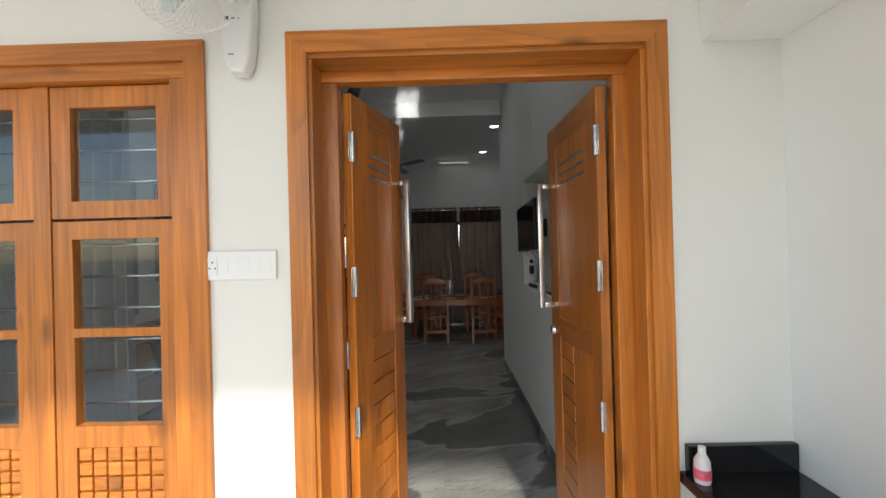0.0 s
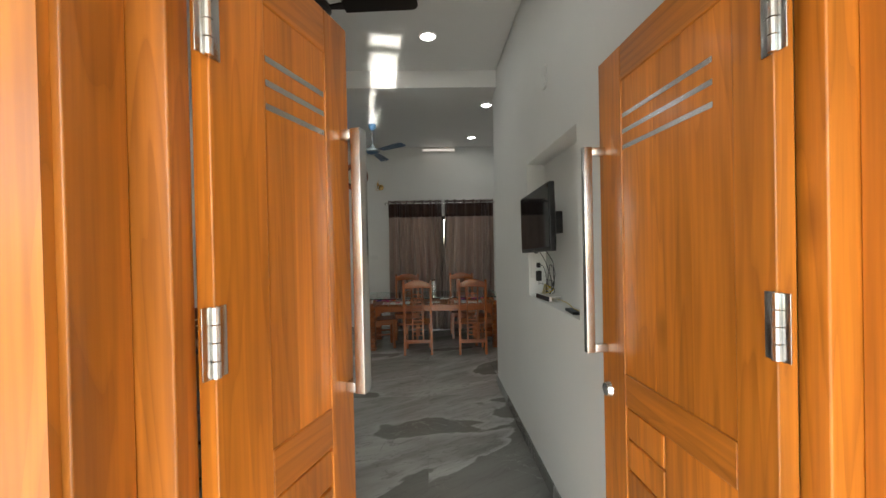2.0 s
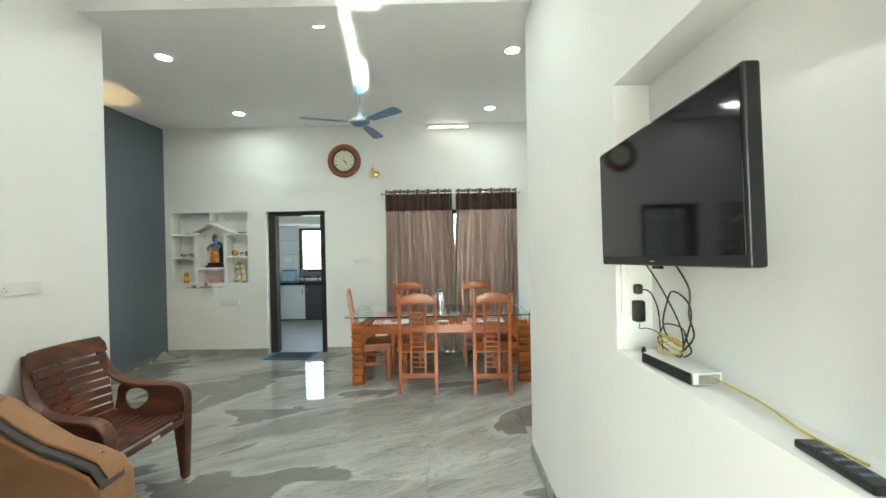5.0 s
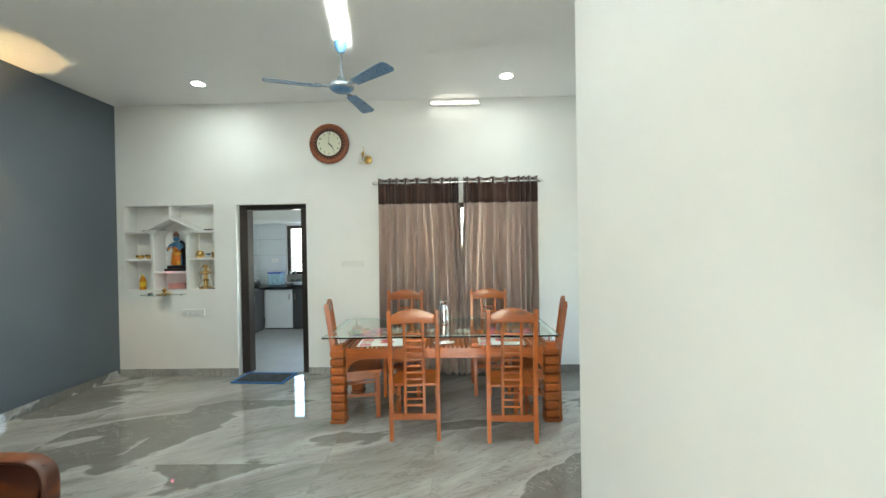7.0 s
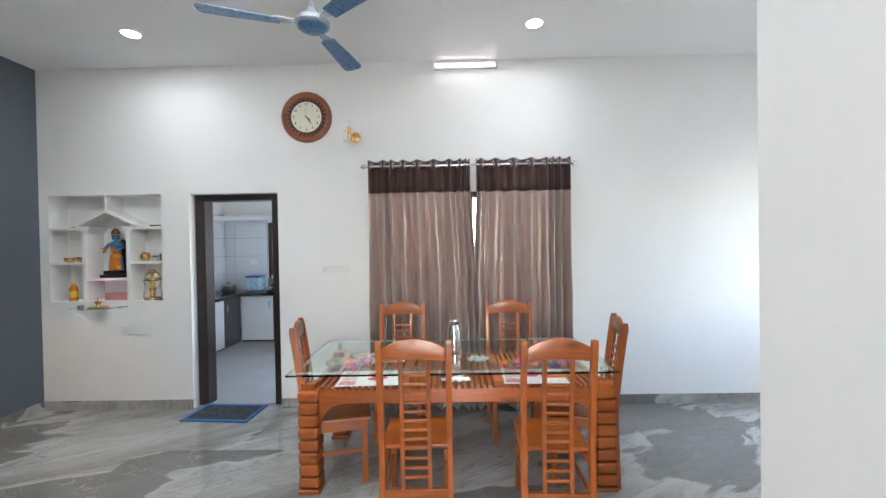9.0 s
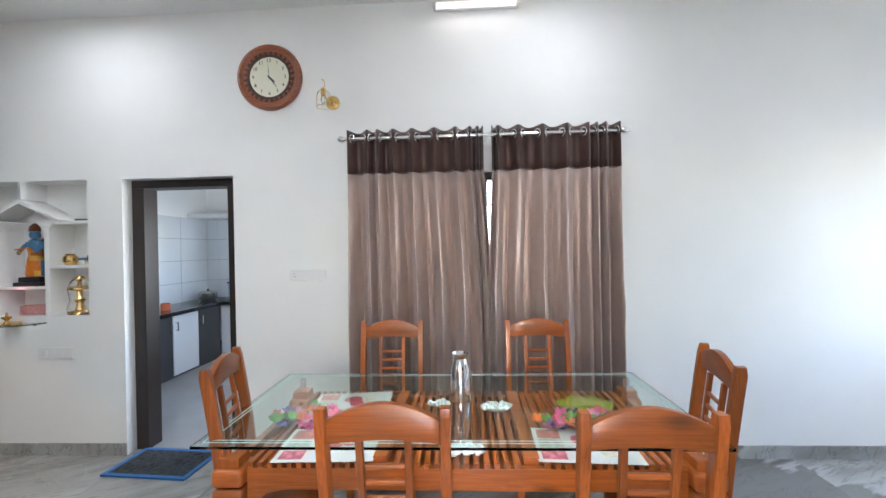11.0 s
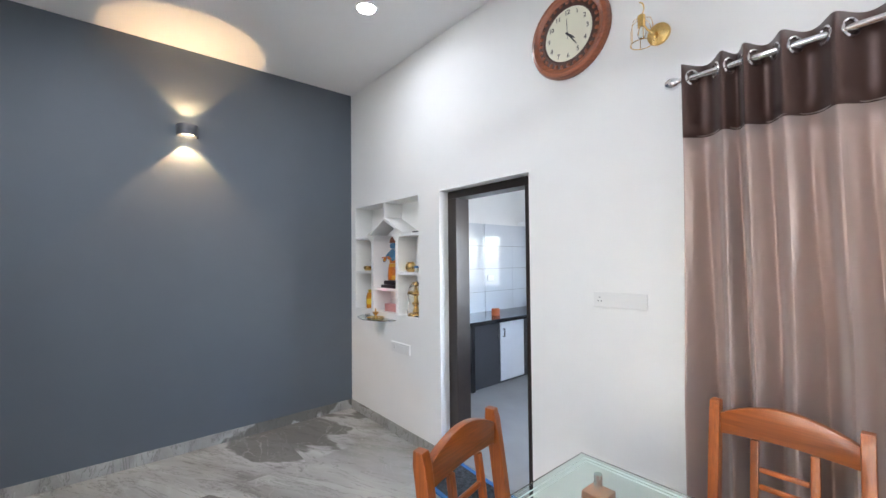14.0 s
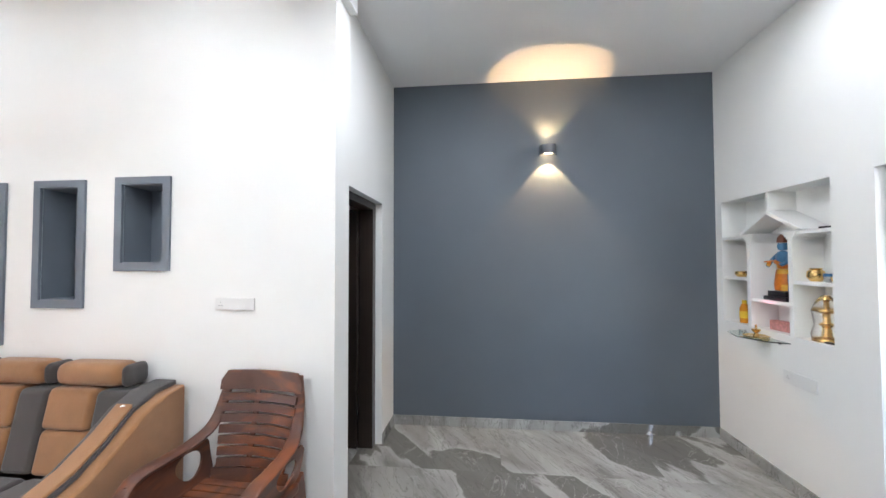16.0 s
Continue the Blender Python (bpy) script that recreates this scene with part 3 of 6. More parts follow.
def shutter(x0, x1, hang):
    y0, y1 = 1.335, 1.372
    for z0, z1, panes in ((1.652, 2.10, ((1.71, 2.03),)), (0.465, 1.642, ((1.277, 1.581), (0.946, 1.248), (0.52, 0.874)))):
        s = part("shutter", walled("y", y0, y1, (x0 + 0.002, x1 - 0.002), (z0, z1), [(x0 + 0.068, a, x1 - 0.068, b) for a, b in panes]), TEAK["z"], wf)
        for a, b in panes:
            if b > 0.9:
                pane = part("pane", boxed(x0 + 0.066, y0 + 0.014, a - 0.002, x1 - 0.066, y0 + 0.018, b + 0.002), GLASS, s)
                pane.visible_shadow = False
            else:
                part("panel_back", boxed(x0 + 0.0685, y0 + 0.018, a, x1 - 0.0685, y0 + 0.03, b), TEAK["z"], s)
                w = (x1 - x0 - 0.136) / 6
                rows = int((b - a) / w)
                hgt = (b - a) / rows
                for i in range(6):
                    for j in range(rows):
                        u, v = x0 + 0.068 + i * w, a + j * hgt
                        part("carved_block", boxed(u + 0.003, y0 + 0.003, v + 0.003, u + w - 0.003, y0 + 0.0185, v + hgt - 0.003, 0.004, 1), TEAK["x"], s)
        for z in ((z0 + z1) / 2 - 0.13 * (z1 < 2) - 0.06, z1 - 0.11):
            g = bmesh.new()
            cyl(g, (hang, y0 - 0.005, z - 0.028), (hang, y0 - 0.005, z + 0.028), 0.005, seg=10)
            box(g, hang - 0.0035, y0 - 0.002, z - 0.028, hang + 0.0035, y0 - 0.0002, z + 0.028)
            part("hinge", g, STEEL, s, "steel hinge")


for x0, x1, hang in ((-2.309, -1.831, -2.31), (-1.769, -1.399, -1.77), (-1.339, -0.906, -0.905)):
    shutter(x0, x1, hang)
for i in range(14):
    z = 0.52 + i * 0.116
    g = bmesh.new()
    cyl(g, (-2.389, 1.455, z), (-0.791, 1.455, z), 0.006, seg=8)
    part("grille_bar", g, STEEL, wf, "steel grille bar")

# ---- dining chair ----
def dining_chair(m):
    """Seat 0.43 m high; the back stands at y = 0, the front looks to +y."""
    c = thing("dining_chair", "orange-brown varnished wooden dining chair with a ladder back", "chair", m, "chairs round the dining table")
    w, t = 0.196, 0.034

    def lean(z):
        return -0.02 - 0.075 * max(0.0, (z - 0.45) / 0.62) ** 1.3 + 0.03 * (0.45 - z) * (z < 0.45) * -1

    for s in (-1, 1):
        g = bmesh.new()
        zs = [0, 0.12, 0.25, 0.38, 0.46, 0.56, 0.68, 0.80, 0.92, 1.02, 1.055]
        front = [(lean(z) + 0.024 - 0.006 * (z > 1.03), z) for z in zs]
        back = [(lean(z) - 0.022 + 0.008 * (z > 1.03), z) for z in reversed(zs)]
        prism(g, front + back, "x", s * w - t / 2, s * w + t / 2, 0.004)
        part("back_leg", g, CHAIRWOOD["z"], c)
        part("front_leg", boxed(s * 0.178 - 0.019, 0.335, 0, s * 0.178 + 0.019, 0.373, 0.4145, 0.004), CHAIRWOOD["z"], c)
        part("side_rail", boxed(s * 0.178 - 0.013, lean(0.39) + 0.025, 0.355, s * 0.178 + 0.013, 0.3345, 0.4145, 0.003), CHAIRWOOD["y"], c)
        part("stretcher", boxed(s * 0.178 - 0.011, lean(0.2) + 0.02, 0.20, s * 0.178 + 0.011, 0.3345, 0.225, 0.003), CHAIRWOOD["y"], c)
    part("front_rail", boxed(-0.1585, 0.34, 0.355, 0.1585, 0.366, 0.4145, 0.003), CHAIRWOOD["x"], c)
    part("seat", boxed(-0.2, 0.015, 0.415, 0.2, 0.395, 0.44, 0.009, 3), CHAIRWOOD["x"], c)
    part("lower_back_rail", boxed(-w + t / 2, lean(0.19) - 0.012, 0.165, w - t / 2, lean(0.19) + 0.012, 0.215, 0.003), CHAIRWOOD["x"], c)
    g = bmesh.new()
    k = 14
    outline = [(-w + t / 2 + (2 * w - t) * i / k, 1.015 + 0.052 * math.sin(math.pi * i / k) ** 0.9) for i in range(k + 1)]
    outline += [(-(-w + t / 2 + (2 * w - t) * i / k), 0.945 + 0.012 * math.sin(math.pi * i / k)) for i in range(k + 1)]
    prism(g, outline, "y", lean(0.99) - 0.014, lean(0.99) + 0.014, 0.003)
    part("crest_rail", g, CHAIRWOOD["x"], c)
    for s in (-1, 1):
        g = bmesh.new()
        zs = [0.2155, 0.36, 0.47, 0.6, 0.72, 0.84, 0.95]
        prism(g, [(lean(z) + 0.010, z) for z in zs] + [(lean(z) - 0.010, z) for z in reversed(zs)], "x", s * 0.078 - 0.012, s * 0.078 + 0.012, 0.003)
        part("back_upright", g, CHAIRWOOD["z"], c)
    for i in range(12):
        z = 0.27 + i * 0.053
        part("rung", boxed(-0.0655, lean(z) - 0.007, z, 0.0655, lean(z) + 0.007, z + 0.017, 0.004), CHAIRWOOD["x"], c)
    return c


SLIM = Matrix.Diagonal((0.97, 1.0, 1.005, 1.0))
chair = dining_chair(pose(-0.21, 6.47, 0.0, 0, 0, 1) @ SLIM)
for m in (pose(0.57, 6.42, 0.0, 0, 0, -2) @ SLIM, pose(-0.43, 7.72, 0, 0, 0, 180), pose(0.52, 7.72, 0, 0, 0, 179), pose(-0.975, 6.97, 0, 0, 0, -77), pose(1.06, 6.97, 0, 0, 0, 77)):
    copy_thing(chair, m)

# ---- dining table ----
tb = thing("dining_table", "varnished wooden dining table with stacked block legs and slatted top", "table", pose(0.0, 7.16, 0))
for sx in (-1, 1):
    for sy in (-1, 1):
        g = bmesh.new()
        cx, cy = sx * 0.95 + 0.025, sy * 0.36
        box(g, cx - 0.045, cy - 0.045, 0.0, cx + 0.045, cy + 0.045, 0.70, 0.004)
        lg = part("leg", g, CHAIRWOOD["z"], tb)
        part("foot_block", boxed(cx - 0.07, cy - 0.07, 0, cx + 0.07, cy + 0.07, 0.03, 0.008), CHAIRWOOD["x"], lg)
        for i in range(8):
            z = 0.032 + i * 0.079
            part("leg_block", boxed(cx - 0.066, cy - 0.066, z, cx + 0.066, cy + 0.066, z + 0.074, 0.02, 3), CHAIRWOOD["x"], lg)
for sy in (-1, 1):
    g = bmesh.new()
    out = [(-0.858, 0.655), (0.908, 0.655), (0.908, 0.42), (0.883, 0.49), (0.833, 0.545), (0.753, 0.565), (-0.703, 0.565), (-0.783, 0.545), (-0.833, 0.49), (-0.858, 0.42)]
    prism(g, out, "y", sy * 0.37 - 0.017, sy * 0.37 + 0.017, 0.003)
    part("apron", g, CHAIRWOOD["x"], tb)
for sx in (-1, 1):
    part("end_apron", boxed(sx * 0.95 + 0.008, -0.2935, 0.56, sx * 0.95 + 0.042, 0.2935, 0.655, 0.003), CHAIRWOOD["y"], tb)
    part("top_rail", boxed(sx * 0.0 - 0.03 + sx * 0.31, -0.36, 0.6555, sx * 0.31 + 0.03, 0.36, 0.69, 0.003), CHAIRWOOD["y"], tb)
for i in range(44):
    x = -0.84 + i * 1.73 / 43
    if abs(abs(x) - 0.31) > 0.05:
        part("slat", boxed(x - 0.011, -0.39, 0.6555, x + 0.011, 0.39, 0.678, 0.002, 1), CHAIRWOOD["y"], tb)
part("tray_board", boxed(-0.27, -0.33, 0.62, 0.27, 0.33, 0.632), CHAIRWOOD["x"], tb)
gt = part("glass_top", boxed(-1.05, -0.455, 0.762, 1.045, 0.455, 0.774, 0.002), GREENGLASS, tb, "clear glass top with green edge")
gt.visible_shadow = False
for s in (0.03, 0.05):
    part("etched_line", walled("z", 0.7742, 0.7746, (-1.05 + s, 1.045 - s), (-0.455 + s, 0.455 - s), [(-1.05 + s + 0.006, -0.455 + s + 0.006, 1.045 - s - 0.006, 0.455 - s - 0.006)]), mat("frosted_band", (0.55, 0.72, 0.67), 0.5, var=0.02, bump=0), tb)
for sx in (-1, 1):
    for sy in (-1, 1):
        g = bmesh.new()
        cyl(g, (sx * 0.95 + 0.025, sy * 0.36, 0.7005), (sx * 0.95 + 0.025, sy * 0.36, 0.7615), 0.016, seg=20)
        part("glass_pad", g, CHROME, tb)

# ---- curtains ----
FAB = mat("taupe_satin_curtain", (0.45, 0.345, 0.30), 0.34, 0.35, var=0.08, scale=3, bump=0.12, bump_scale=260, sheen=0.3)
FABTOP = mat("dark_brown_satin_band", (0.075, 0.036, 0.026), 0.34, 0.3, var=0.08, scale=3, bump=0.12, bump_scale=260, sheen=0.2)


for fab in (FAB, FABTOP):
    # a little light comes through the cloth
    n, l = fab.node_tree.nodes, fab.node_tree.links
    tr, mx = n.new("ShaderNodeBsdfTranslucent"), n.new("ShaderNodeMixShader")
    tr.inputs[0].default_value = (0.42, 0.20, 0.13, 1) if fab is FAB else (0.05, 0.02, 0.015, 1)
    mx.inputs[0].default_value = 0.08
    l.new(n["Principled BSDF"].outputs[0], mx.inputs[1]), l.new(tr.outputs[0], mx.inputs[2])
    l.new(mx.outputs[0], n["Material Output"].inputs[0])


def curtain(x0, x1, ridges, seed, lean0=0.0, lean1=0.0):
    """Cloth that runs over the pole between its ridges: ridges are the front folds, from 0 to 1 across."""
    c = thing("curtain", "taupe satin curtain with a dark brown top band and steel eyelets", "curtain", pose(0, 7.95, 0), "dining window curtains")
    rnd = random.Random(seed)
    stops = []
    for a, b in zip(ridges, ridges[1:]):
        stops += [(a, -0.026), ((a + b) / 2, 0.016 + min(0.022, 0.16 * (b - a)))]
    stops.append((ridges[-1], -0.026))
    drift = [rnd.uniform(-1, 1) for _ in stops]
    swell = [rnd.uniform(0.55, 1.25) for _ in stops]
    per = 16

    def column(i):
        k, f = min(i // per, len(stops) - 2), (i - per * min(i // per, len(stops) - 2)) / per
        return k, f

    def point(i, z):
        k, f = column(i)
        low = max(0.0, (2.08 - z) / 2.08)
        (ua, ya), (ub, yb) = stops[k], stops[k + 1]
        grow = 1.1 * min(1.0, 2.0 * low)
        ya, yb = (y * (1 - grow + grow * 2.2 * w) for y, w in ((ya, swell[k]), (yb, swell[k + 1])))
        ua, ub = ua + 0.012 * low * drift[k], ub + 0.012 * low * drift[k + 1]
        e = f ** 0.75 if ya < yb else 1 - (1 - f) ** 0.75
        w = (1 - math.cos(math.pi * e)) / 2
        y = ya + (yb - ya) * w
        u = ua + (ub - ua) * f
        y += low * 0.011 * math.sin(13 * u * (x1 - x0) * 3 + 2.1 * z + seed) + 0.0075 * min(1.0, 6 * low) * math.sin(2 * math.pi * 19 * u + 2.2 * math.sin(5 * u + seed) + 0.5 * z)
        x = x0 + (x1 - x0) * u + min(1.0, 2.6 * low) * (lean0 * (1 - u) + lean1 * u)
        # a soft break where the cloth has been gathered
        y -= 0.016 * math.exp(-((z - 0.95 - 0.25 * math.sin(7 * u + seed)) / 0.10) ** 2) * max(0.0, math.sin(19 * u + seed))
        rise = 0.004 * (-y / 0.026) if z > 2.33 else 0.0
        return (x, y - (0.004 if z > 2.07 else 0), z + rise)

    nx = per * (len(stops) - 1)
    for name, zs, fab in (("band", [2.072 + i * 0.0605 for i in range(6)], FABTOP), ("drape", [0.05 + i * 2.03 / 26 for i in range(27)], FAB)):
        g = bmesh.new()
        grid = [[g.verts.new(point(i, z)) for i in range(nx + 1)] for z in zs]
        for a, b in zip(grid, grid[1:]):
            for i in range(nx):
                g.faces.new((a[i], a[i + 1], b[i + 1], b[i]))
        ob = part(name, g, fab, c)
        ob.modifiers.new("thickness", "SOLIDIFY").thickness = 0.003
    last = point(0, 2.322)
    for i in range(1, nx + 1):
        here = point(i, 2.322)
        if last[1] * here[1] < 0:
            # an eyelet set in the cloth where it passes the pole
            along = (Vector(here) - Vector(last)).normalized()
            along.z = 0
            g = bmesh.new()
            tube(g, [Vector((here[0], 0, 2.322)) + 0.027 * (math.cos(a) * along + math.sin(a) * Vector((0, 0, 1))) for a in [2 * math.pi * k / 20 for k in range(21)]], 0.0065, 6)
            part("eyelet", g, CHROME, c)
        last = here
    return c


curtain(-0.745, 0.205, (0.0, 0.15, 0.225, 0.34, 0.48, 0.645, 0.80, 0.905, 0.96, 1.0), 3, 0.0, 0.045)
curtain(0.262, 1.135, (0.0, 0.05, 0.21, 0.40, 0.59, 0.755, 0.82, 0.885, 1.0), 8, -0.04, 0.0)
rod = thing("curtain_rod", "chrome curtain rod with round finials", "curtain rod", pose(0, 7.95, 2.322))
g = bmesh.new()
cyl(g, (-0.78, 0, 0), (1.158, 0, 0), 0.0125, seg=14)
part("pole", g, CHROME, rod)
for x in (-0.79, 1.168):
    g = bmesh.new()
    lathe(g, [(0.0, -0.03), (0.014, -0.026), (0.024, -0.01), (0.026, 0.004), (0.02, 0.018), (0.013, 0.026), (0.013, 0.034), (0, 0.034)], (x, 0, 0), 16, Matrix.Rotation(radians(90), 4, "Y"))
    part("finial", g, CHROME, rod)
for x in (-0.76, 0.228, 1.13):
    g = bmesh.new()
    box(g, x - 0.008, 0.013, -0.008, x + 0.008, 0.151, 0.008, 0.002)
    part("bracket", g, CHROME, rod)

# ---- lamps and fans ----
LED = mat("lit_led_diffuser", (0.9, 0.9, 0.9), 0.5, var=0.0, bump=0.0, emit=(0.95, 0.98, 1.0), power=6.0)
TUBE = mat("lit_tube", (0.9, 0.9, 0.9), 0.5, var=0.0, bump=0.0, emit=(1.0, 0.9, 0.86), power=0.28)
WARM = mat("lit_warm_lens", (0.9, 0.8, 0.6), 0.5, var=0.0, bump=0.0, emit=(1.0, 0.72, 0.4), power=2.0)
for lx, ly, _ in DOWNLIGHTS:
    t = thing("ceiling_downlight", "round lit white recessed ceiling light", "ceiling light", pose(lx, ly, ZC), "recessed ceiling lights")
    part("rim", lathe(bmesh.new(), [(0.0, -0.004), (0.062, -0.004), (0.064, -0.012), (0.072, -0.010), (0.076, -0.0005), (0.0, -0.0005)], seg=28), WHITEPLASTIC, t)
    part("diffuser", lathe(bmesh.new(), [(0.0, -0.0105), (0.058, -0.0105), (0.0615, -0.0045), (0.0, -0.0045)], seg=28), LED, t)
t = thing("tube_light", "lit white tube light on the wall under the ceiling", "tube light", pose(0.18, YW, ZC - 0.06))
part("batten", boxed(-0.31, -0.035, -0.03, 0.31, -0.0005, 0.03, 0.006), WHITEPLASTIC, t)
part("tube", cyl(bmesh.new(), (-0.285, -0.052, -0.008), (0.285, -0.052, -0.008), 0.014, seg=14), TUBE, t)
for x in (-0.3, 0.3):
    part("holder", boxed(x - 0.014, -0.072, -0.028, x + 0.014, -0.0355, 0.014, 0.004), WHITEPLASTIC, t)
t = thing("wall_sconce", "grey half-round wall lamp lit up and down", "wall lamp", pose(XB, 6.592, 2.672))
g = bmesh.new()
out = [(0.0005, -0.078)] + [(0.105 * math.sin(math.pi * k / 16) ** 0.8 + 0.0005, -0.078 * math.cos(math.pi * k / 16)) for k in range(1, 16)] + [(0.0005, 0.078)]
ins = [(0.006 + 0.9 * (a - 0.0005), 0.9 * b) for a, b in out]
n0 = len(out)
rings = [[g.verts.new((a, b, z)) for a, b in o] for o, z in ((out, -0.045), (out, 0.045), (ins, 0.045), (ins, -0.045))]
for a, b in ((0, 1), (1, 2), (2, 3), (3, 0)):
    for k in range(n0):
        g.faces.new((rings[a][k], rings[a][(k + 1) % n0], rings[b][(k + 1) % n0], rings[b][k]))
part("shade", g, mat("grey_metal_shade", (0.13, 0.135, 0.15), 0.45, 0.3), t)
part("lens", boxed(0.02, -0.045, -0.03, 0.075, 0.045, -0.022), WARM, t)
part("upper_lens", boxed(0.02, -0.045, 0.022, 0.075, 0.045, 0.03), WARM, t)


def ceiling_fan(m, drop, colour, span, angles, label, trim):
    f = thing("ceiling_fan", label, "ceiling fan", m)
    part("canopy", lathe(bmesh.new(), [(0, -0.001), (0.058, -0.001), (0.052, -0.05), (0.03, -0.085), (0.014, -0.09), (0, -0.09)], seg=22), colour, f)
    part("downrod", cyl(bmesh.new(), (0, 0, -0.0905), (0, 0, -drop + 0.06), 0.012, seg=12), trim, f)
    z = -drop
    part("upper_cup", lathe(bmesh.new(), [(0, 0.105), (0.03, 0.1), (0.045, 0.06), (0.085, 0.042), (0.088, 0.036), (0, 0.036)], (0, 0, z), 24), trim, f)
    part("motor", lathe(bmesh.new(), [(0, 0.0355), (0.096, 0.0355), (0.108, 0.02), (0.108, 0.0), (0.095, -0.012), (0, -0.012)], (0, 0, z), 28), trim, f)
    part("bottom_cover", lathe(bmesh.new(), [(0, -0.0125), (0.092, -0.0125), (0.08, -0.026), (0.045, -0.036), (0, -0.038)], (0, 0, z), 28), colour, f)
    for a in angles:
        rot = pose(0, 0, z + 0.008, 0, 0, a)
        g = bmesh.new()
        prism(g, [(0.1, -0.018), (0.2, -0.032), (0.225, -0.03), (0.225, 0.03), (0.2, 0.032), (0.1, 0.018)], "z", -0.006, 0.004, 0.002)
        bmesh.ops.transform(g, matrix=rot, verts=g.verts)
        part("blade_iron", g, trim, f)
        g = bmesh.new()
        edge = [(0.19, -0.05), (0.45, -0.066), (span - 0.04, -0.072), (span - 0.01, -0.06), (span, -0.03), (span, 0.035), (span - 0.015, 0.06), (span - 0.05, 0.066), (0.45, 0.058), (0.19, 0.045)]
        prism(g, edge, "z", -0.011, -0.0065)
        bmesh.ops.transform(g, matrix=rot @ Matrix.Rotation(radians(-9), 4, "X"), verts=g.verts)
        part("blade", g, colour, f)
    return f


BLUE = mat("pale_blue_enamel", (0.085, 0.19, 0.36), 0.28, 0.2, var=0.04, bump=0.0)
PALESTEEL = mat("silver_enamel", (0.55, 0.62, 0.70), 0.25, 0.6, var=0.03, bump=0.0)
BROWNFAN = mat("dark_brown_enamel", (0.020, 0.013, 0.010), 0.3, 0.1, var=0.05, bump=0.0)
ceiling_fan(pose(-0.835, 6.72, ZC - 0.001), 0.40, BLUE, 0.64, (200, 320, 80), "pale blue three-bladed ceiling fan at rest", PALESTEEL)
ceiling_fan(pose(-0.664, 3.17, ZC - 0.001), 0.42, BROWNFAN, 0.62, (-8, 112, 232), "dark brown three-bladed ceiling fan at rest", BROWNFAN)


def text_mesh(words, size, thick=0.0008):
    cu = bpy.data.curves.new("words", "FONT")
    cu.body, cu.size, cu.align_x, cu.align_y, cu.extrude, cu.resolution_u = words, size, "CENTER", "CENTER", thick, 2
    ob = bpy.data.objects.new("words", cu)
    data = bpy.data.meshes.new_from_object(ob)
    bpy.data.objects.remove(ob)
    return data


# ---- wall clock ----
CLOCKWOOD = grains("red_brown_clock_wood", (0.30, 0.085, 0.030), (0.15, 0.035, 0.012), rough=0.35, coat=0.3)
ck = thing("wall_clock", "round carved brown wooden wall clock with cream dial", "clock", pose(-1.365, YW - 0.001, 2.842, 90, 0, 0))
part("rim", lathe(bmesh.new(), [(0.19, 0.0), (0.243, 0.0), (0.246, 0.02), (0.236, 0.042), (0.218, 0.046), (0.205, 0.034), (0.19, 0.03)], seg=48), CLOCKWOOD["x"], ck)
part("carved_ring", lathe(bmesh.new(), [(0.0, 0.0), (0.2, 0.0), (0.2, 0.028), (0.158, 0.03), (0.15, 0.024), (0.0, 0.022)], seg=48), mat("dark_carved_wood", (0.06, 0.02, 0.010), 0.45, var=0.3, scale=60, bump=0.8, bump_scale=90), ck)
g = bmesh.new()
for k in range(28):
    a = 2 * math.pi * k / 28
    lathe(g, [(0, 0.031), (0.013, 0.03), (0.008, 0.036), (0, 0.038)], (0.179 * math.cos(a), 0.179 * math.sin(a), 0), 7)
part("carving", g, CLOCKWOOD["x"], ck)
part("dial", lathe(bmesh.new(), [(0, 0.0245), (0.148, 0.0245), (0.148, 0.027), (0, 0.027)], seg=40), mat("cream_dial", (0.76, 0.74, 0.58), 0.4, var=0.02, bump=0), ck)
INK = mat("black_ink", (0.015, 0.014, 0.013), 0.5, var=0.05, bump=0)
for h in range(1, 13):
    a = radians(90 - 30 * h)
    d = text_mesh(str(h), 0.036)
    d.materials.append(INK)
    ob = new("numeral", d)
    ob.parent = ck
    ob.matrix_basis = pose(0.122 * math.cos(a), 0.122 * math.sin(a), 0.028)
for name, ang, ln, w, back in (("hour_hand", 90 - 30 * 4.4, 0.062, 0.006, 0.015), ("minute_hand", 90 - 6 * 24, 0.1, 0.004, 0.015), ("second_hand", 93, 0.09, 0.0012, 0.03)):
    g = bmesh.new()
    prism(g, [(-back, -w * 0.6), (ln * 0.6, -w), (ln, -0.0006), (ln, 0.0006), (ln * 0.6, w), (-back, w * 0.6)], "z", 0, 0.0014)
    o = part(name, g, INK, ck)
    o.matrix_basis = pose(0, 0, 0.029 + 0.002 * ln * 10, 0, 0, ang)
part("hub", lathe(bmesh.new(), [(0, 0.0272), (0.007, 0.0272), (0.007, 0.0335), (0, 0.0335)], seg=12), INK, ck)

# ---- gold wall lamp ----
wl = thing("wall_lamp", "small gold wall lamp with a clear glass bell, unlit", "wall lamp", pose(-0.895, YW, 2.64))
part("backplate", lathe(bmesh.new(), [(0, 0.0005), (0.052, 0.0005), (0.05, 0.012), (0.02, 0.02), (0, 0.02)], seg=24, m=Matrix.Rotation(radians(90), 4, "X")), BRASS, wl)
part("arm", tube(bmesh.new(), catmull([(0, -0.02, 0), (-0.01, -0.06, -0.01), (-0.03, -0.085, 0.02), (-0.04, -0.09, 0.062)], 6), 0.005), BRASS, wl)
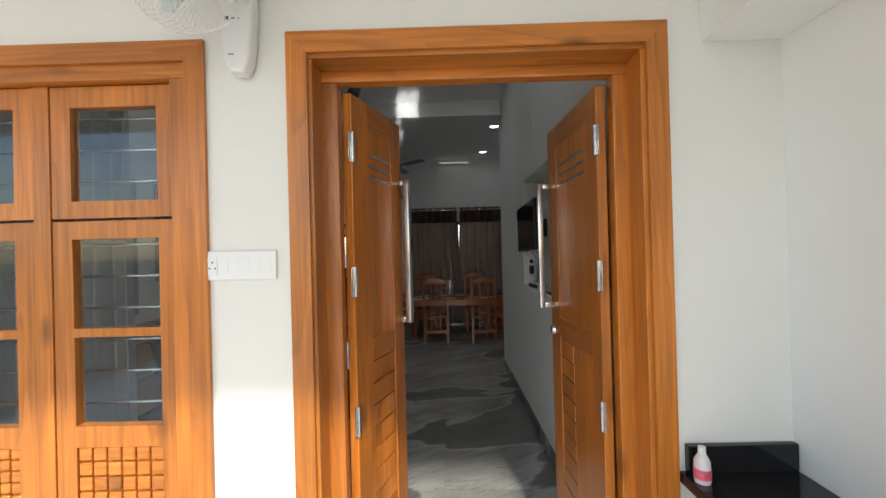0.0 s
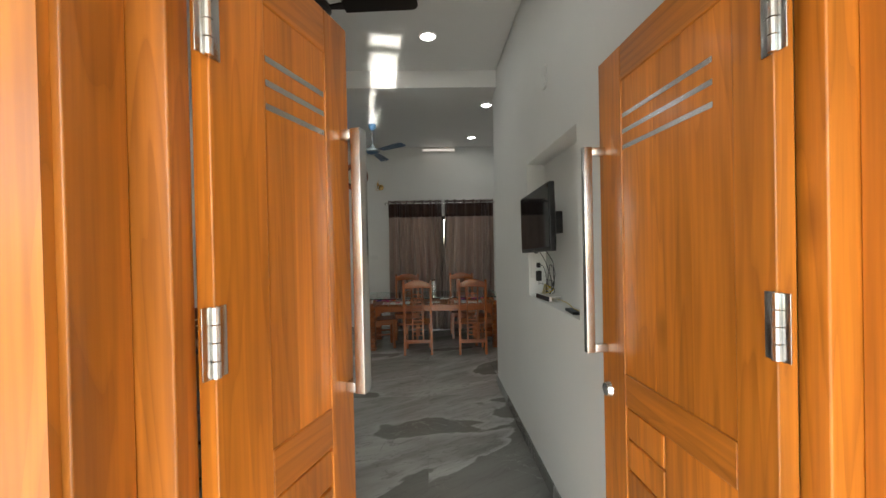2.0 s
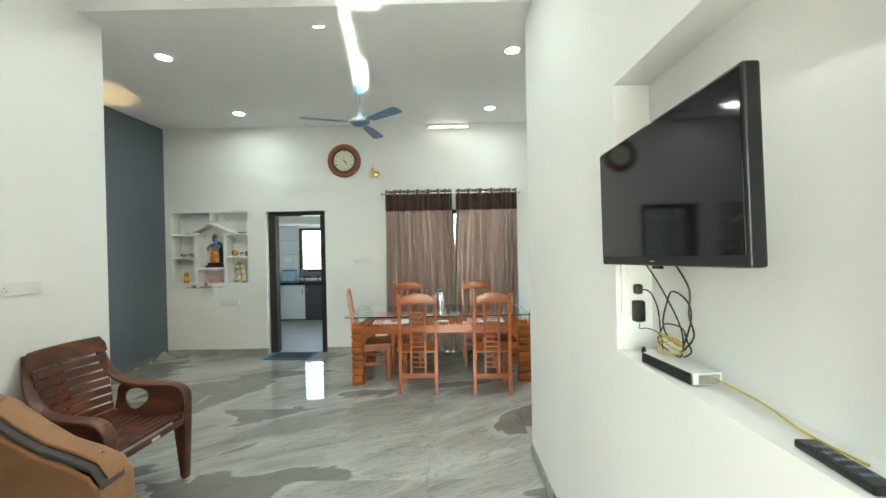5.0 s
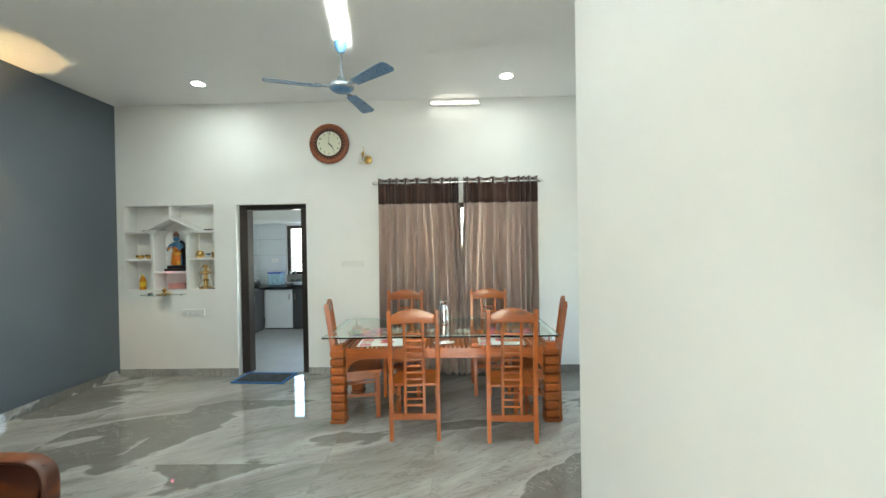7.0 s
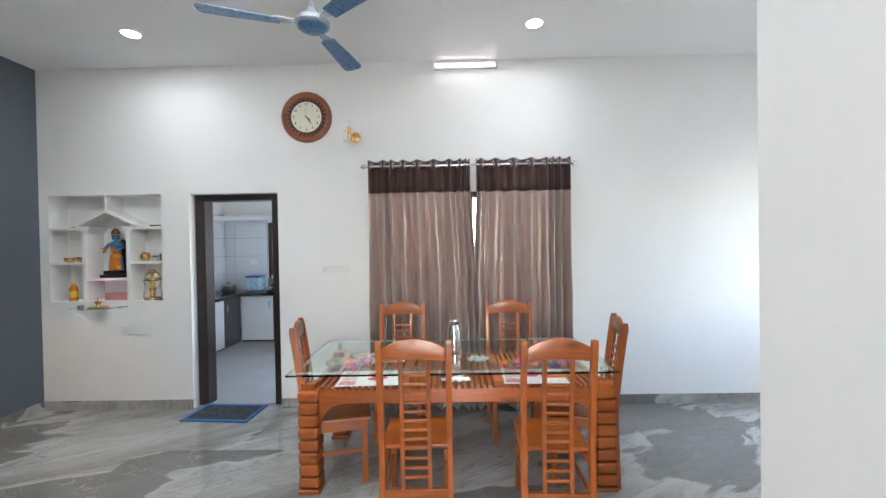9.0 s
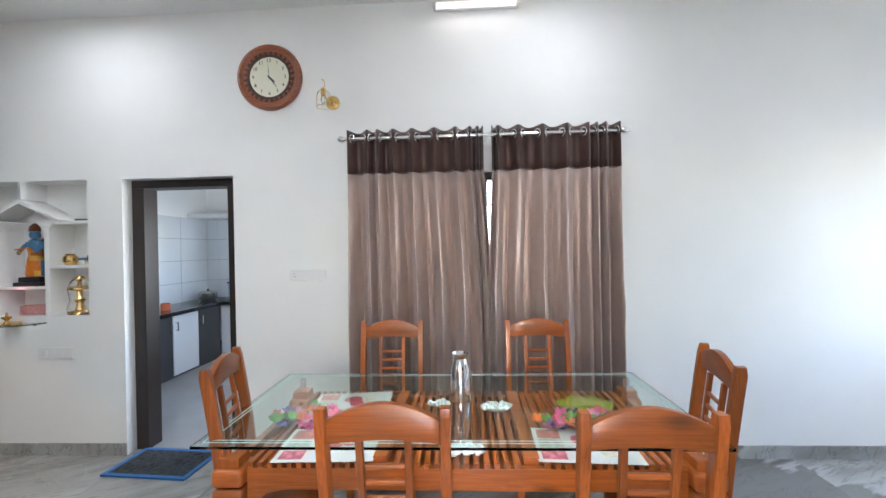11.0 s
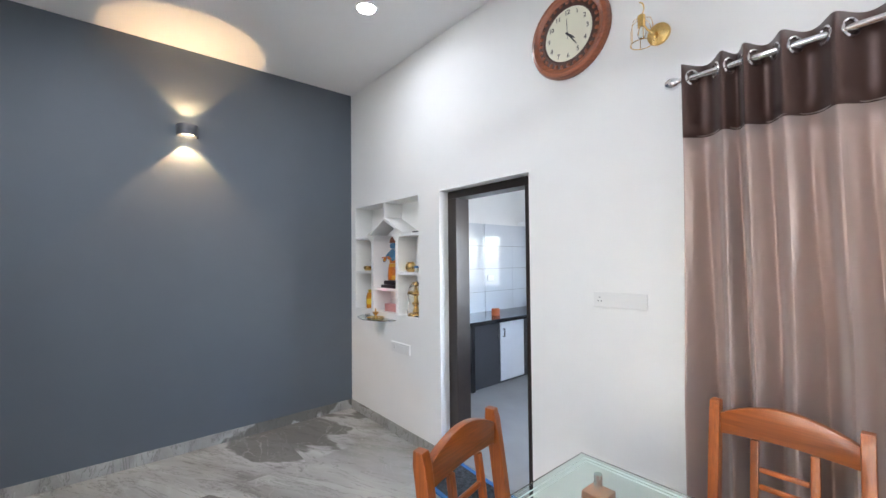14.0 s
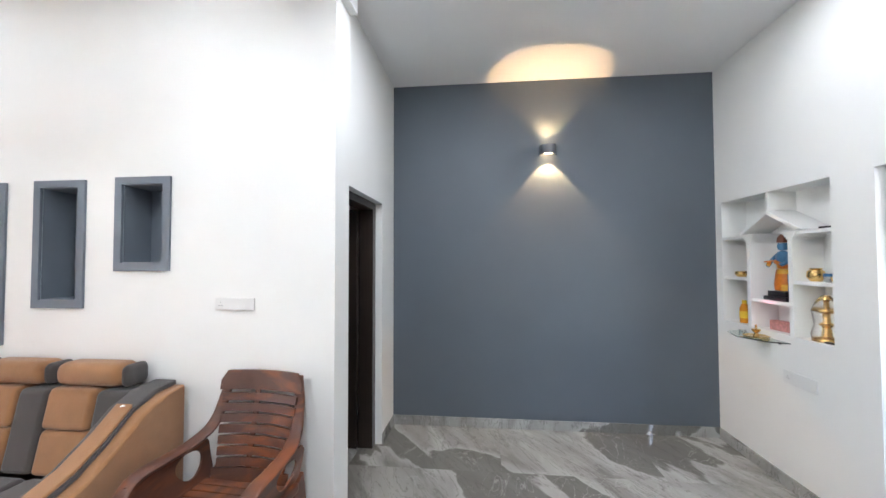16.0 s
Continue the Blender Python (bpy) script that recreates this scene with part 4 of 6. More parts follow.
part("socket", cyl(bmesh.new(), (-0.042, -0.09, 0.02), (-0.042, -0.09, 0.075), 0.017, seg=16), BRASS, wl)
part("hook", tube(bmesh.new(), catmull([(-0.042, -0.09, 0.0755), (-0.03, -0.09, 0.10), (-0.035, -0.09, 0.13), (-0.05, -0.09, 0.142)], 5), 0.003), BRASS, wl)
for k in range(6):
    a = math.pi * k / 3
    part("wire", tube(bmesh.new(), [(-0.042 + r * math.cos(a), -0.09 + r * math.sin(a), z) for r, z in ((0.018, 0.06), (0.04, 0.05), (0.05, 0.02), (0.05, -0.06))], 0.0016, 5), BRASS, wl)
part("ring", tube(bmesh.new(), [(-0.042 + 0.05 * math.cos(2 * math.pi * k / 20), -0.09 + 0.05 * math.sin(2 * math.pi * k / 20), -0.06) for k in range(21)], 0.002, 5), BRASS, wl)
part("bulb", lathe(bmesh.new(), [(0, -0.035), (0.014, -0.028), (0.02, -0.01), (0.014, 0.008), (0.009, 0.0195), (0, 0.0195)], (-0.042, -0.09, 0), 14), GLASS, wl)

# ---- switch plates ----
def switch_plate(m, w, h, cells, label="white modular switch plate on the wall"):
    s = thing("switch_plate", label, "switch", m, "switch plates")
    part("plate", boxed(-w / 2, -0.012, -h / 2, w / 2, -0.0005, h / 2, 0.003), WHITEPLASTIC, s)
    cw = (w - 0.03) / cells
    for k in range(cells):
        x = -w / 2 + 0.015 + (k + 0.5) * cw
        if k == 0 and cells > 3:
            part("socket", boxed(x - cw * 0.46, -0.0145, -h * 0.3, x + cw * 0.46, -0.0122, h * 0.3, 0.001), WHITEPLASTIC, s)
            for px, pz in ((0, 0.011), (-0.009, -0.008), (0.009, -0.008)):
                part("pin_hole", cyl(bmesh.new(), (x + px, -0.0152, pz), (x + px, -0.0146, pz), 0.003, seg=8), BLACKPLASTIC, s)
        else:
            part("rocker", boxed(x - cw * 0.485, -0.0132, -h * 0.3, x + cw * 0.485, -0.0122, h * 0.3, 0.0004, 1), WHITEPLASTIC, s)
    return s


switch_plate(pose(-1.11, YW, 1.36), 0.275, 0.078, 6)
switch_plate(pose(-3.104, YW, 0.79), 0.285, 0.088, 4)
switch_plate(pose(-0.676, FY0, 1.48), 0.24, 0.095, 6)
switch_plate(pose(XS, 4.522, 1.36, 0, 0, 90), 0.242, 0.071, 5)
switch_plate(pose(XR - 0.0002, 3.2, 2.553, 0, 0, -90), 0.06, 0.13, 1, "small white plate high on the wall")

# ---- shrine niche ----
ni = thing("shrine_niche", "white built-in shrine niche with shelves and a small gable", "niche", pose(0, YW, 0))
D0, D1 = 0.004, 0.205
part("back", boxed(-3.97, D1 + 0.0005, 1.065, -2.82, D1 + 0.02, 2.14), WHITE, ni)


def shelf(x0, x1, z):
    part("shelf", boxed(x0, D0, z - 0.013, x1, D1, z + 0.012, 0.002), WHITE, ni)


shelf(-3.956, -3.631, 1.80), shelf(-3.149, -2.834, 1.80)
shelf(-3.956, -3.631, 1.455), shelf(-3.149, -2.834, 1.455)
shelf(-3.589, -3.191, 1.295)
for x in (-3.61, -3.17):
    part("pillar", boxed(x - 0.0205, D0 - 0.003, 1.078, x + 0.0205, D1, 1.755, 0.002), WHITE, ni)
    for k in range(4):
        part("capital_step", boxed(x - 0.03 - 0.014 * k, D0 - 0.006 - 0.003 * k, 1.7555 + 0.016 * k, x + 0.03 + 0.014 * k, D1, 1.7705 + 0.016 * k, 0.001), WHITE, ni)
for s in (-1, 1):
    g = bmesh.new()
    xa, xe = -3.39, -3.39 + s * 0.33
    prism(g, [(xa, 1.985), (xa, 1.955), (xe - s * 0.05, 1.8205), (xe, 1.8205)], "y", D0 - 0.008, D1, 0.002)
    part("gable", g, WHITE, ni)
part("divider", boxed(-3.402, D0, 1.9855, -3.378, D1, 2.1235, 0.002), WHITE, ni)


def statue():
    g = bmesh.new()
    box(g, -0.115, -0.07, 0, 0.115, 0.07, 0.03, 0.004)
    box(g, -0.09, -0.055, 0.0305, 0.09, 0.055, 0.07, 0.006)
    lathe(g, [(0.0, 0.07), (0.066, 0.075), (0.07, 0.12), (0.06, 0.2), (0.05, 0.235), (0.0, 0.236)], seg=18, m=Matrix.Diagonal((1, 0.7, 1, 1)))
    lathe(g, [(0.0, 0.236), (0.05, 0.238), (0.052, 0.28), (0.06, 0.325), (0.045, 0.36), (0.02, 0.372), (0.0, 0.373)], seg=18, m=Matrix.Diagonal((1, 0.6, 1, 1)))
    lathe(g, [(0.0, 0.373), (0.028, 0.38), (0.036, 0.405), (0.03, 0.43), (0.0, 0.4305)], seg=16)
    lathe(g, [(0.0, 0.431), (0.038, 0.433), (0.032, 0.47), (0.012, 0.495), (0.0, 0.5)], seg=16)
    tube(g, catmull([(-0.055, 0, 0.345), (-0.085, -0.02, 0.30), (-0.075, -0.055, 0.26), (-0.045, -0.065, 0.285)], 5), 0.014)
    tube(g, catmull([(0.055, 0, 0.345), (0.08, -0.02, 0.30), (0.06, -0.055, 0.27), (0.02, -0.065, 0.29)], 5), 0.014)
    cyl(g, (-0.09, -0.07, 0.29), (0.05, -0.075, 0.30), 0.005, seg=8)
    prism(g, [(-0.05, 0.0705), (0.075, 0.0705), (0.085, 0.22), (0.07, 0.36), (0.02, 0.39), (-0.04, 0.34)], "y", 0.052, 0.07, 0.006)
    ob = single("statue", g, BLACKPLASTIC, "small painted figure in blue and orange on a black base", "statue", pose(-3.37, YW + 0.095, 1.3075))
    for c in ((0.05, 0.17, 0.30), (0.58, 0.17, 0.012), (0.16, 0.05, 0.02), (0.68, 0.36, 0.03)):
        ob.data.materials.append(mat("painted_clay", c, 0.4, var=0.15, scale=40))
    for f in ob.data.polygons:
        x, y, z = f.center
        robe = z < 0.30 and abs(x) < 0.062
        f.material_index = 0 if z < 0.0705 or (y > 0.05 and z < 0.40) else (4 if math.sin(60 * z + 25 * x) > 0.45 else 2) if robe else 1 if z < 0.431 else 3
    return ob


statue()


def lathed(name, label, category, m, pieces, group=""):
    t = thing(name, label, category, m, group)
    for pn, prof, material in pieces:
        part(pn, lathe(bmesh.new(), prof, seg=20), material, t)
    return t


AMBER = mat("amber_liquid", (0.62, 0.24, 0.02), 0.15, var=0.1, bump=0)
YELLOW = mat("yellow_plastic", (0.75, 0.50, 0.02), 0.4, var=0.05, bump=0)
zs0 = 1.0775
lathed("oil_bottle", "amber bottle with a yellow label and cap", "bottle", pose(-3.80, YW + 0.08, zs0), [("bottle", [(0, 0), (0.034, 0), (0.036, 0.02), (0.033, 0.06), (0.036, 0.12), (0.026, 0.15), (0.014, 0.163), (0, 0.163)], AMBER), ("label", [(0.0362, 0.04), (0.0372, 0.04), (0.0372, 0.10), (0.0362, 0.10)], YELLOW), ("cap", [(0, 0.1635), (0.017, 0.1635), (0.017, 0.19), (0, 0.19)], YELLOW)])
lathed("brass_bowl", "small dark brass bowl on the niche shelf", "bowl", pose(-3.83, YW + 0.08, 1.4675), [("bowl", [(0, 0), (0.03, 0), (0.048, 0.02), (0.045, 0.045), (0.038, 0.046), (0.036, 0.03), (0, 0.02)], BRASS)])
lathed("brass_bowl", "small dark brass bowl on the niche shelf", "bowl", pose(-3.71, YW + 0.09, 1.4675), [("bowl", [(0, 0), (0.026, 0), (0.046, 0.02), (0.05, 0.05), (0.042, 0.051), (0.036, 0.03), (0, 0.02)], BRASS)])
lathed("brass_pot", "round brass pot on the niche shelf", "pot", pose(-3.06, YW + 0.08, 1.4675), [("pot", [(0, 0), (0.03, 0), (0.05, 0.03), (0.046, 0.065), (0.03, 0.078), (0.036, 0.088), (0, 0.088)], BRASS)])
lathed("glass_jar", "small blue-lidded jar on the niche shelf", "jar", pose(-2.95, YW + 0.07, 1.4675), [("jar", [(0, 0), (0.024, 0), (0.025, 0.035), (0, 0.035)], GLASS), ("lid", [(0, 0.0355), (0.026, 0.0355), (0.026, 0.055), (0, 0.055)], mat("blue_lid", (0.04, 0.16, 0.32), 0.4))])
lathed("brass_cup", "small brass cup on the niche shelf", "cup", pose(-2.88, YW + 0.07, 1.4675), [("cup", [(0, 0), (0.02, 0), (0.025, 0.06), (0.022, 0.075), (0.02, 0.06), (0, 0.01)], BRASS)])
wrapped = lathed("brass_lamp", "tall brass oil lamp wrapped in clear plastic", "oil lamp", pose(-3.0, YW + 0.09, zs0), [("lamp", [(0, 0), (0.065, 0), (0.06, 0.02), (0.02, 0.035), (0.015, 0.09), (0.028, 0.11), (0.014, 0.13), (0.014, 0.18), (0.06, 0.2), (0.058, 0.21), (0.012, 0.215), (0.01, 0.25), (0.016, 0.27), (0, 0.30)], BRASS), ("wrap", [(0, 0.002), (0.075, 0.002), (0.08, 0.05), (0.062, 0.11), (0.076, 0.2), (0.055, 0.26), (0.02, 0.302), (0, 0.303)], glass("clear_plastic", (0.97, 0.97, 0.95), 0.22))])
single("box", boxed(-0.10, -0.03, 0, 0.10, 0.03, 0.072, 0.002), mat("pink_printed_card", (0.52, 0.26, 0.24), 0.6, var=0.35, scale=45), "pink printed card box leaning in the niche", "box", pose(-3.36, YW + 0.09, zs0 + 0.004, 0, 0, 8))
g = bmesh.new()
prism(g, [(-0.14, -0.02), (-0.06, -0.035), (0.05, -0.03), (0.15, 0.0), (0.05, 0.03), (-0.06, 0.03)], "z", 0, 0.003)
single("leaf", g, mat("green_leaf", (0.07, 0.16, 0.03), 0.5, var=0.2, scale=30), "long green leaf lying on the niche shelf", "leaf", pose(-3.76, YW + 0.09, 1.8205, 0, -12, 4))
single("incense_holder", boxed(-0.07, -0.014, 0, 0.07, 0.014, 0.016, 0.004), BLACKPLASTIC, "dark incense holder on the niche shelf", "holder", pose(-2.92, YW + 0.07, 1.8125, 0, 0, 8))
single("incense_holder", boxed(-0.05, -0.012, 0, 0.05, 0.012, 0.012, 0.004), BLACKPLASTIC, "dark small holder on the niche floor", "holder", pose(-2.90, YW + 0.05, zs0, 0, 0, 10))
for ob in wrapped.children:
    ob.visible_shadow = not ob.name.startswith("wrap")
gs = thing("glass_shelf", "small corner glass shelf below the shrine niche", "shelf", pose(-3.44, YW, 1.02))
g = bmesh.new()
prism(g, [(-0.27, -0.0005), (-0.27, -0.09), (-0.22, -0.14), (0.0, -0.20), (0.2, -0.11), (0.26, -0.0005)], "z", 0, 0.008, 0.001)
part("pane", g, GREENGLASS, gs).visible_shadow = False
for x in (-0.2, 0.2):
    part("clip", boxed(x - 0.012, -0.035, -0.014, x + 0.012, -0.0003, -0.0005, 0.003), CHROME, gs)
lathed("brass_oil_lamp", "small brass oil lamp on a plate", "oil lamp", pose(-3.41, YW - 0.08, 1.0285), [("plate", [(0, 0), (0.075, 0.0), (0.085, 0.012), (0.07, 0.006), (0, 0.006)], BRASS), ("lamp", [(0, 0.0065), (0.022, 0.0065), (0.01, 0.03), (0.028, 0.05), (0.03, 0.06), (0.008, 0.064), (0.006, 0.09), (0, 0.095)], BRASS)])
lathed("steel_cup", "small steel cup on the glass shelf", "cup", pose(-3.6, YW - 0.06, 1.0285), [("cup", [(0, 0), (0.025, 0), (0.028, 0.02), (0.025, 0.021), (0.022, 0.005), (0, 0.005)], STEEL)])

# ---- kitchen doorway, mat ----
kf = thing("kitchen_door_frame", "dark stained wooden door frame set back in the doorway", "door frame")
for x0, x1 in ((-2.5515, -2.452), (-1.775, -1.6755)):
    part("jamb", boxed(x0, 8.19, 0.0005, x1, 8.33, 2.06, 0.003), DARKWOOD["z"], kf)
part("head", boxed(-2.5515, 8.19, 2.0605, -1.6755, 8.33, 2.1195, 0.003), DARKWOOD["x"], kf)
dm = thing("door_mat", "blue-edged dark patterned door mat by the kitchen door", "mat", pose(-2.17, 7.985, 0.0005, 0, 0, -4))
part("mat_top", boxed(-0.29, -0.16, 0, 0.29, 0.16, 0.012, 0.004), mat("dark_speckled_mat", (0.035, 0.04, 0.045), 0.95, var=0.9, scale=45, bump=1.0, bump_scale=200), dm)
part("border", walled("z", 0, 0.0135, (-0.32, 0.32), (-0.19, 0.19), [(-0.2905, -0.1605, 0.2905, 0.1605)]), mat("blue_mat_binding", (0.035, 0.14, 0.36), 0.85, var=0.15, bump=0.3), dm)

# ---- passage door ----
pf = thing("passage_door", "dark stained wooden door standing open with a brass handle", "door")
part("jamb", boxed(-3.609, YL - 0.19, 0.0005, -3.52, YL - 0.06, 2.06, 0.003), DARKWOOD["z"], pf)
part("jamb", boxed(-2.8, YL - 0.19, 0.0005, -2.7245, YL - 0.06, 2.06, 0.003), DARKWOOD["z"], pf)
part("head", boxed(-3.609, YL - 0.19, 2.0605, -2.7245, YL - 0.06, 2.1195, 0.003), DARKWOOD["x"], pf)
lf = part("leaf", boxed(-3.519, 4.12, 0.012, -3.483, YL - 0.192, 2.055, 0.003), DARKWOOD["z"], pf)
part("handle", boxed(-3.4825, 4.72, 0.92, -3.452, 4.75, 1.08, 0.006), BRASS, lf, "brass door handle")

# ---- dining window behind the curtains ----
dw = thing("dining_window", "dark-framed window with horizontal bars behind curtains", "window")
for x0, x1 in ((-0.499, -0.44), (0.17, 0.24), (0.84, 0.899)):
    part("frame_post", boxed(x0, 8.15, 0.921, x1, 8.22, 2.099, 0.003), DARKWOOD["z"], dw)
for z0, z1 in ((0.921, 0.98), (2.04, 2.099)):
    for x0, x1 in ((-0.4395, 0.1695), (0.2405, 0.8395)):
        part("frame_rail", boxed(x0, 8.15, z0, x1, 8.22, z1, 0.003), DARKWOOD["x"], dw)
for k in range(11):
    z = 1.05 + 0.09 * k
    part("bar", cyl(bmesh.new(), (-0.4395, 8.185, z), (0.8395, 8.185, z), 0.006, seg=8), STEEL, dw)
pn = part("pane", boxed(-0.44, 8.205, 0.981, 0.84, 8.209, 2.039), GLASS, dw)
pn.visible_shadow = False

# ---- things on the dining table ----
TZ = 0.7745
jug = lathed("steel_jug", "tall polished steel water jug on the glass table", "jug", pose(0.022, 7.19, TZ, 0, 0, 105), [("body", [(0, 0), (0.052, 0), (0.055, 0.012), (0.053, 0.10), (0.05, 0.16), (0.04, 0.195), (0.036, 0.21), (0.043, 0.228), (0.045, 0.235), (0.041, 0.235), (0.034, 0.212), (0, 0.205)], CHROME)])
part("spout", prism(bmesh.new(), [(-0.05, 0.218), (-0.062, 0.24), (-0.03, 0.236), (-0.036, 0.212)], "y", -0.012, 0.012, 0.003), CHROME, jug)
part("handle", tube(bmesh.new(), catmull([(0.045, 0, 0.215), (0.075, 0, 0.19), (0.078, 0, 0.12), (0.05, 0, 0.08)], 6), 0.007), CHROME, jug)
SZ = 0.679


def pebbles(cx, cy, rx, ry, count, seed, z):
    rnd = random.Random(seed)
    g = bmesh.new()
    for _ in range(count):
        a, r = rnd.uniform(0, 6.28), rnd.uniform(0, 1) ** 0.6
        s = rnd.uniform(0.008, 0.014)
        bmesh.ops.create_icosphere(g, subdivisions=2, radius=s, matrix=pose(cx + rx * r * math.cos(a), cy + ry * r * math.sin(a), z + s * 0.6, rnd.uniform(0, 90), 0, rnd.uniform(0, 180)) @ Matrix.Diagonal((1.4, 1.0, 0.65, 1)))
    tagged(single("pebbles", g, mat("white_pebbles", (0.72, 0.74, 0.72), 0.5, var=0.08), "heap of white pebbles under the glass table top", "pebbles"), kind="stuff")


pebbles(0.21, 7.30, 0.085, 0.055, 70, 1, SZ), pebbles(-0.10, 7.35, 0.055, 0.04, 40, 2, SZ), pebbles(0.02, 6.86, 0.10, 0.035, 60, 3, SZ)


def flowers(cx, cy, rx, ry, count, seed, z):
    rnd = random.Random(seed)
    t = thing("artificial_flowers", "pink and orange artificial flower heads under the glass top", "flowers", pose(cx, cy, z), "flower heaps under the glass")
    cols = [mat("petal", c, 0.7, var=0.15, scale=40) for c in ((0.75, 0.06, 0.30), (0.80, 0.18, 0.02), (0.72, 0.22, 0.42), (0.10, 0.06, 0.32), (0.80, 0.10, 0.22), (0.10, 0.30, 0.03))]
    for k in range(count):
        a, r = rnd.uniform(0, 6.28), rnd.uniform(0, 1) ** 0.55
        g = bmesh.new()
        base = pose(rx * r * math.cos(a), ry * r * math.sin(a), 0.006 + rnd.uniform(0, 0.035), rnd.uniform(-25, 25), rnd.uniform(-25, 25), rnd.uniform(0, 72))
        s = rnd.uniform(0.028, 0.042)
        for q in range(5):
            m = base @ pose(0, 0, 0, 0, 0, q * 72) @ pose(0, 0, 0, 0, -22, 0)
            pts = [(0.0, 0.0, 0.0), (0.45 * s, -0.38 * s, 0.05 * s), (0.95 * s, -0.3 * s, 0.2 * s), (1.05 * s, 0, 0.25 * s), (0.95 * s, 0.3 * s, 0.2 * s), (0.45 * s, 0.38 * s, 0.05 * s)]
            top = [g.verts.new(m @ Vector(p)) for p in pts]
            bot = [g.verts.new(m @ (Vector(p) - Vector((0, 0, 0.0015)))) for p in pts]
            g.faces.new(top), g.faces.new(list(reversed(bot)))
            for i in range(6):
                g.faces.new((top[i], bot[i], bot[(i + 1) % 6], top[(i + 1) % 6]))
        part("flower_head", g, cols[k % 6], t)


flowers(0.62, 7.07, 0.25, 0.085, 52, 5, SZ), flowers(-0.75, 7.12, 0.17, 0.10, 36, 6, SZ)
g = bmesh.new()
k0 = 28
ring = [[g.verts.new(((0.12 + r * (0.03 + 0.006 * math.sin(i * 2.9))) * math.cos(2 * math.pi * i / k0) * (0.02 if r < 0 else 1), (0.09 + r * 0.022) * math.sin(2 * math.pi * i / k0) * (0.02 if r < 0 else 1), max(0, r) * (0.012 + 0.005 * math.sin(i * 1.7)))) for i in range(k0)] for r in (-1, 0, 1)]
for a, b in zip(ring, ring[1:]):
    for i in range(k0):
        g.faces.new((a[i], a[(i + 1) % k0], b[(i + 1) % k0], b[i]))
pl = single("leaf_plate", g, mat("olive_glass_plate", (0.30, 0.30, 0.03), 0.2, var=0.15, scale=20), "olive green scalloped plate under the glass top", "plate", pose(0.675, 7.31, SZ + 0.002))
pl.modifiers.new("thickness", "SOLIDIFY").thickness = 0.004


def place_mat(m, seed):
    t = thing("place_mat", "printed place mat with food pictures under the glass", "place mat", m, "place mats")
    part("sheet", boxed(-0.21, -0.14, 0, 0.21, 0.14, 0.002, 0.0005, 1), mat("printed_white_sheet", (0.62, 0.64, 0.62), 0.35, var=0.05, bump=0), t)
    rnd = random.Random(seed)
    for q, (x, y, w, h) in enumerate(((-0.14, 0.08, 0.05, 0.04), (-0.14, -0.005, 0.05, 0.035), (-0.14, -0.085, 0.05, 0.035))):
        part("picture", boxed(x - w, y - h, 0.0022, x + w, y + h, 0.003), mat("printed_picture", ((0.5, 0.16, 0.12), (0.4, 0.42, 0.36), (0.55, 0.16, 0.2))[q], 0.4, var=0.6, scale=35, bump=0), t)
    for q in range(4):
        x, y, r = rnd.uniform(-0.02, 0.15), rnd.uniform(-0.09, 0.06), rnd.uniform(0.03, 0.05)
        part("printed_berry", lathe(bmesh.new(), [(0, 0.0022), (r, 0.0022), (r, 0.0032 + 0.0004 * q), (0, 0.0032 + 0.0004 * q)], (x, y, 0), 18), mat("printed_fruit", ((0.45, 0.03, 0.03), (0.55, 0.05, 0.08), (0.66, 0.62, 0.5), (0.40, 0.02, 0.04))[q], 0.4, var=0.3, scale=30, bump=0), t)


place_mat(pose(-0.58, 7.37, SZ + 0.001, 0, 0, 6), 1)
place_mat(pose(0.55, 6.91, SZ + 0.001, 0, 0, -3), 2)
place_mat(pose(-0.55, 6.91, SZ + 0.001, 0, 0, 2), 3)

# ---- kitchen ----
KX0, KY = -4.08, 11.40
structure("wall_kitchen_west", boxed(KX0 - 0.2, YW + 0.24, 0, KX0, KY + 0.2, ZC), WHITE, "white kitchen wall", "wall")
structure("wall_kitchen_north", walled("y", KY, KY + 0.2, (KX0, KX1), (0, ZC), [(-3.30, 1.02, -2.15, 2.04)]), WHITE, "white kitchen wall with a barred window", "wall")
# the hole is invented, to hold the added side lamp
structure("wall_kitchen_east", walled("x", KX1, KX1 + 0.2, (YW + 0.24, KY + 0.2), (0, ZC), [(8.7, 1.0, 9.7, 2.0)]), WHITE, "white kitchen wall with an unseen opening added for a lamp", "wall")
structure("ceiling_kitchen", boxed(KX0 - 0.2, 8.36, ZC, KX1 + 0.2, KY + 0.2, ZC + 0.2), CEILING, "white kitchen ceiling", "ceiling")
structure("floor_kitchen", boxed(KX0, YW + 0.1215, -0.011, KX1, KY, -0.002), mat("satin_grey_kitchen_tile", (0.27, 0.27, 0.262), 0.46, var=0.08, scale=3, bump=0, bump_scale=9), "satin grey kitchen floor", "floor")
structure("trim_loft", boxed(KX0 + 0.001, 10.95, 2.075, KX1 - 0.001, KY - 0.001, 2.13), WHITE, "white concrete loft slab", "shelf")
CAB_D = mat("dark_grey_laminate", (0.045, 0.046, 0.05), 0.35, var=0.05, bump=0.02)
CAB_W = mat("white_laminate", (0.62, 0.64, 0.66), 0.3, var=0.02, bump=0.02)


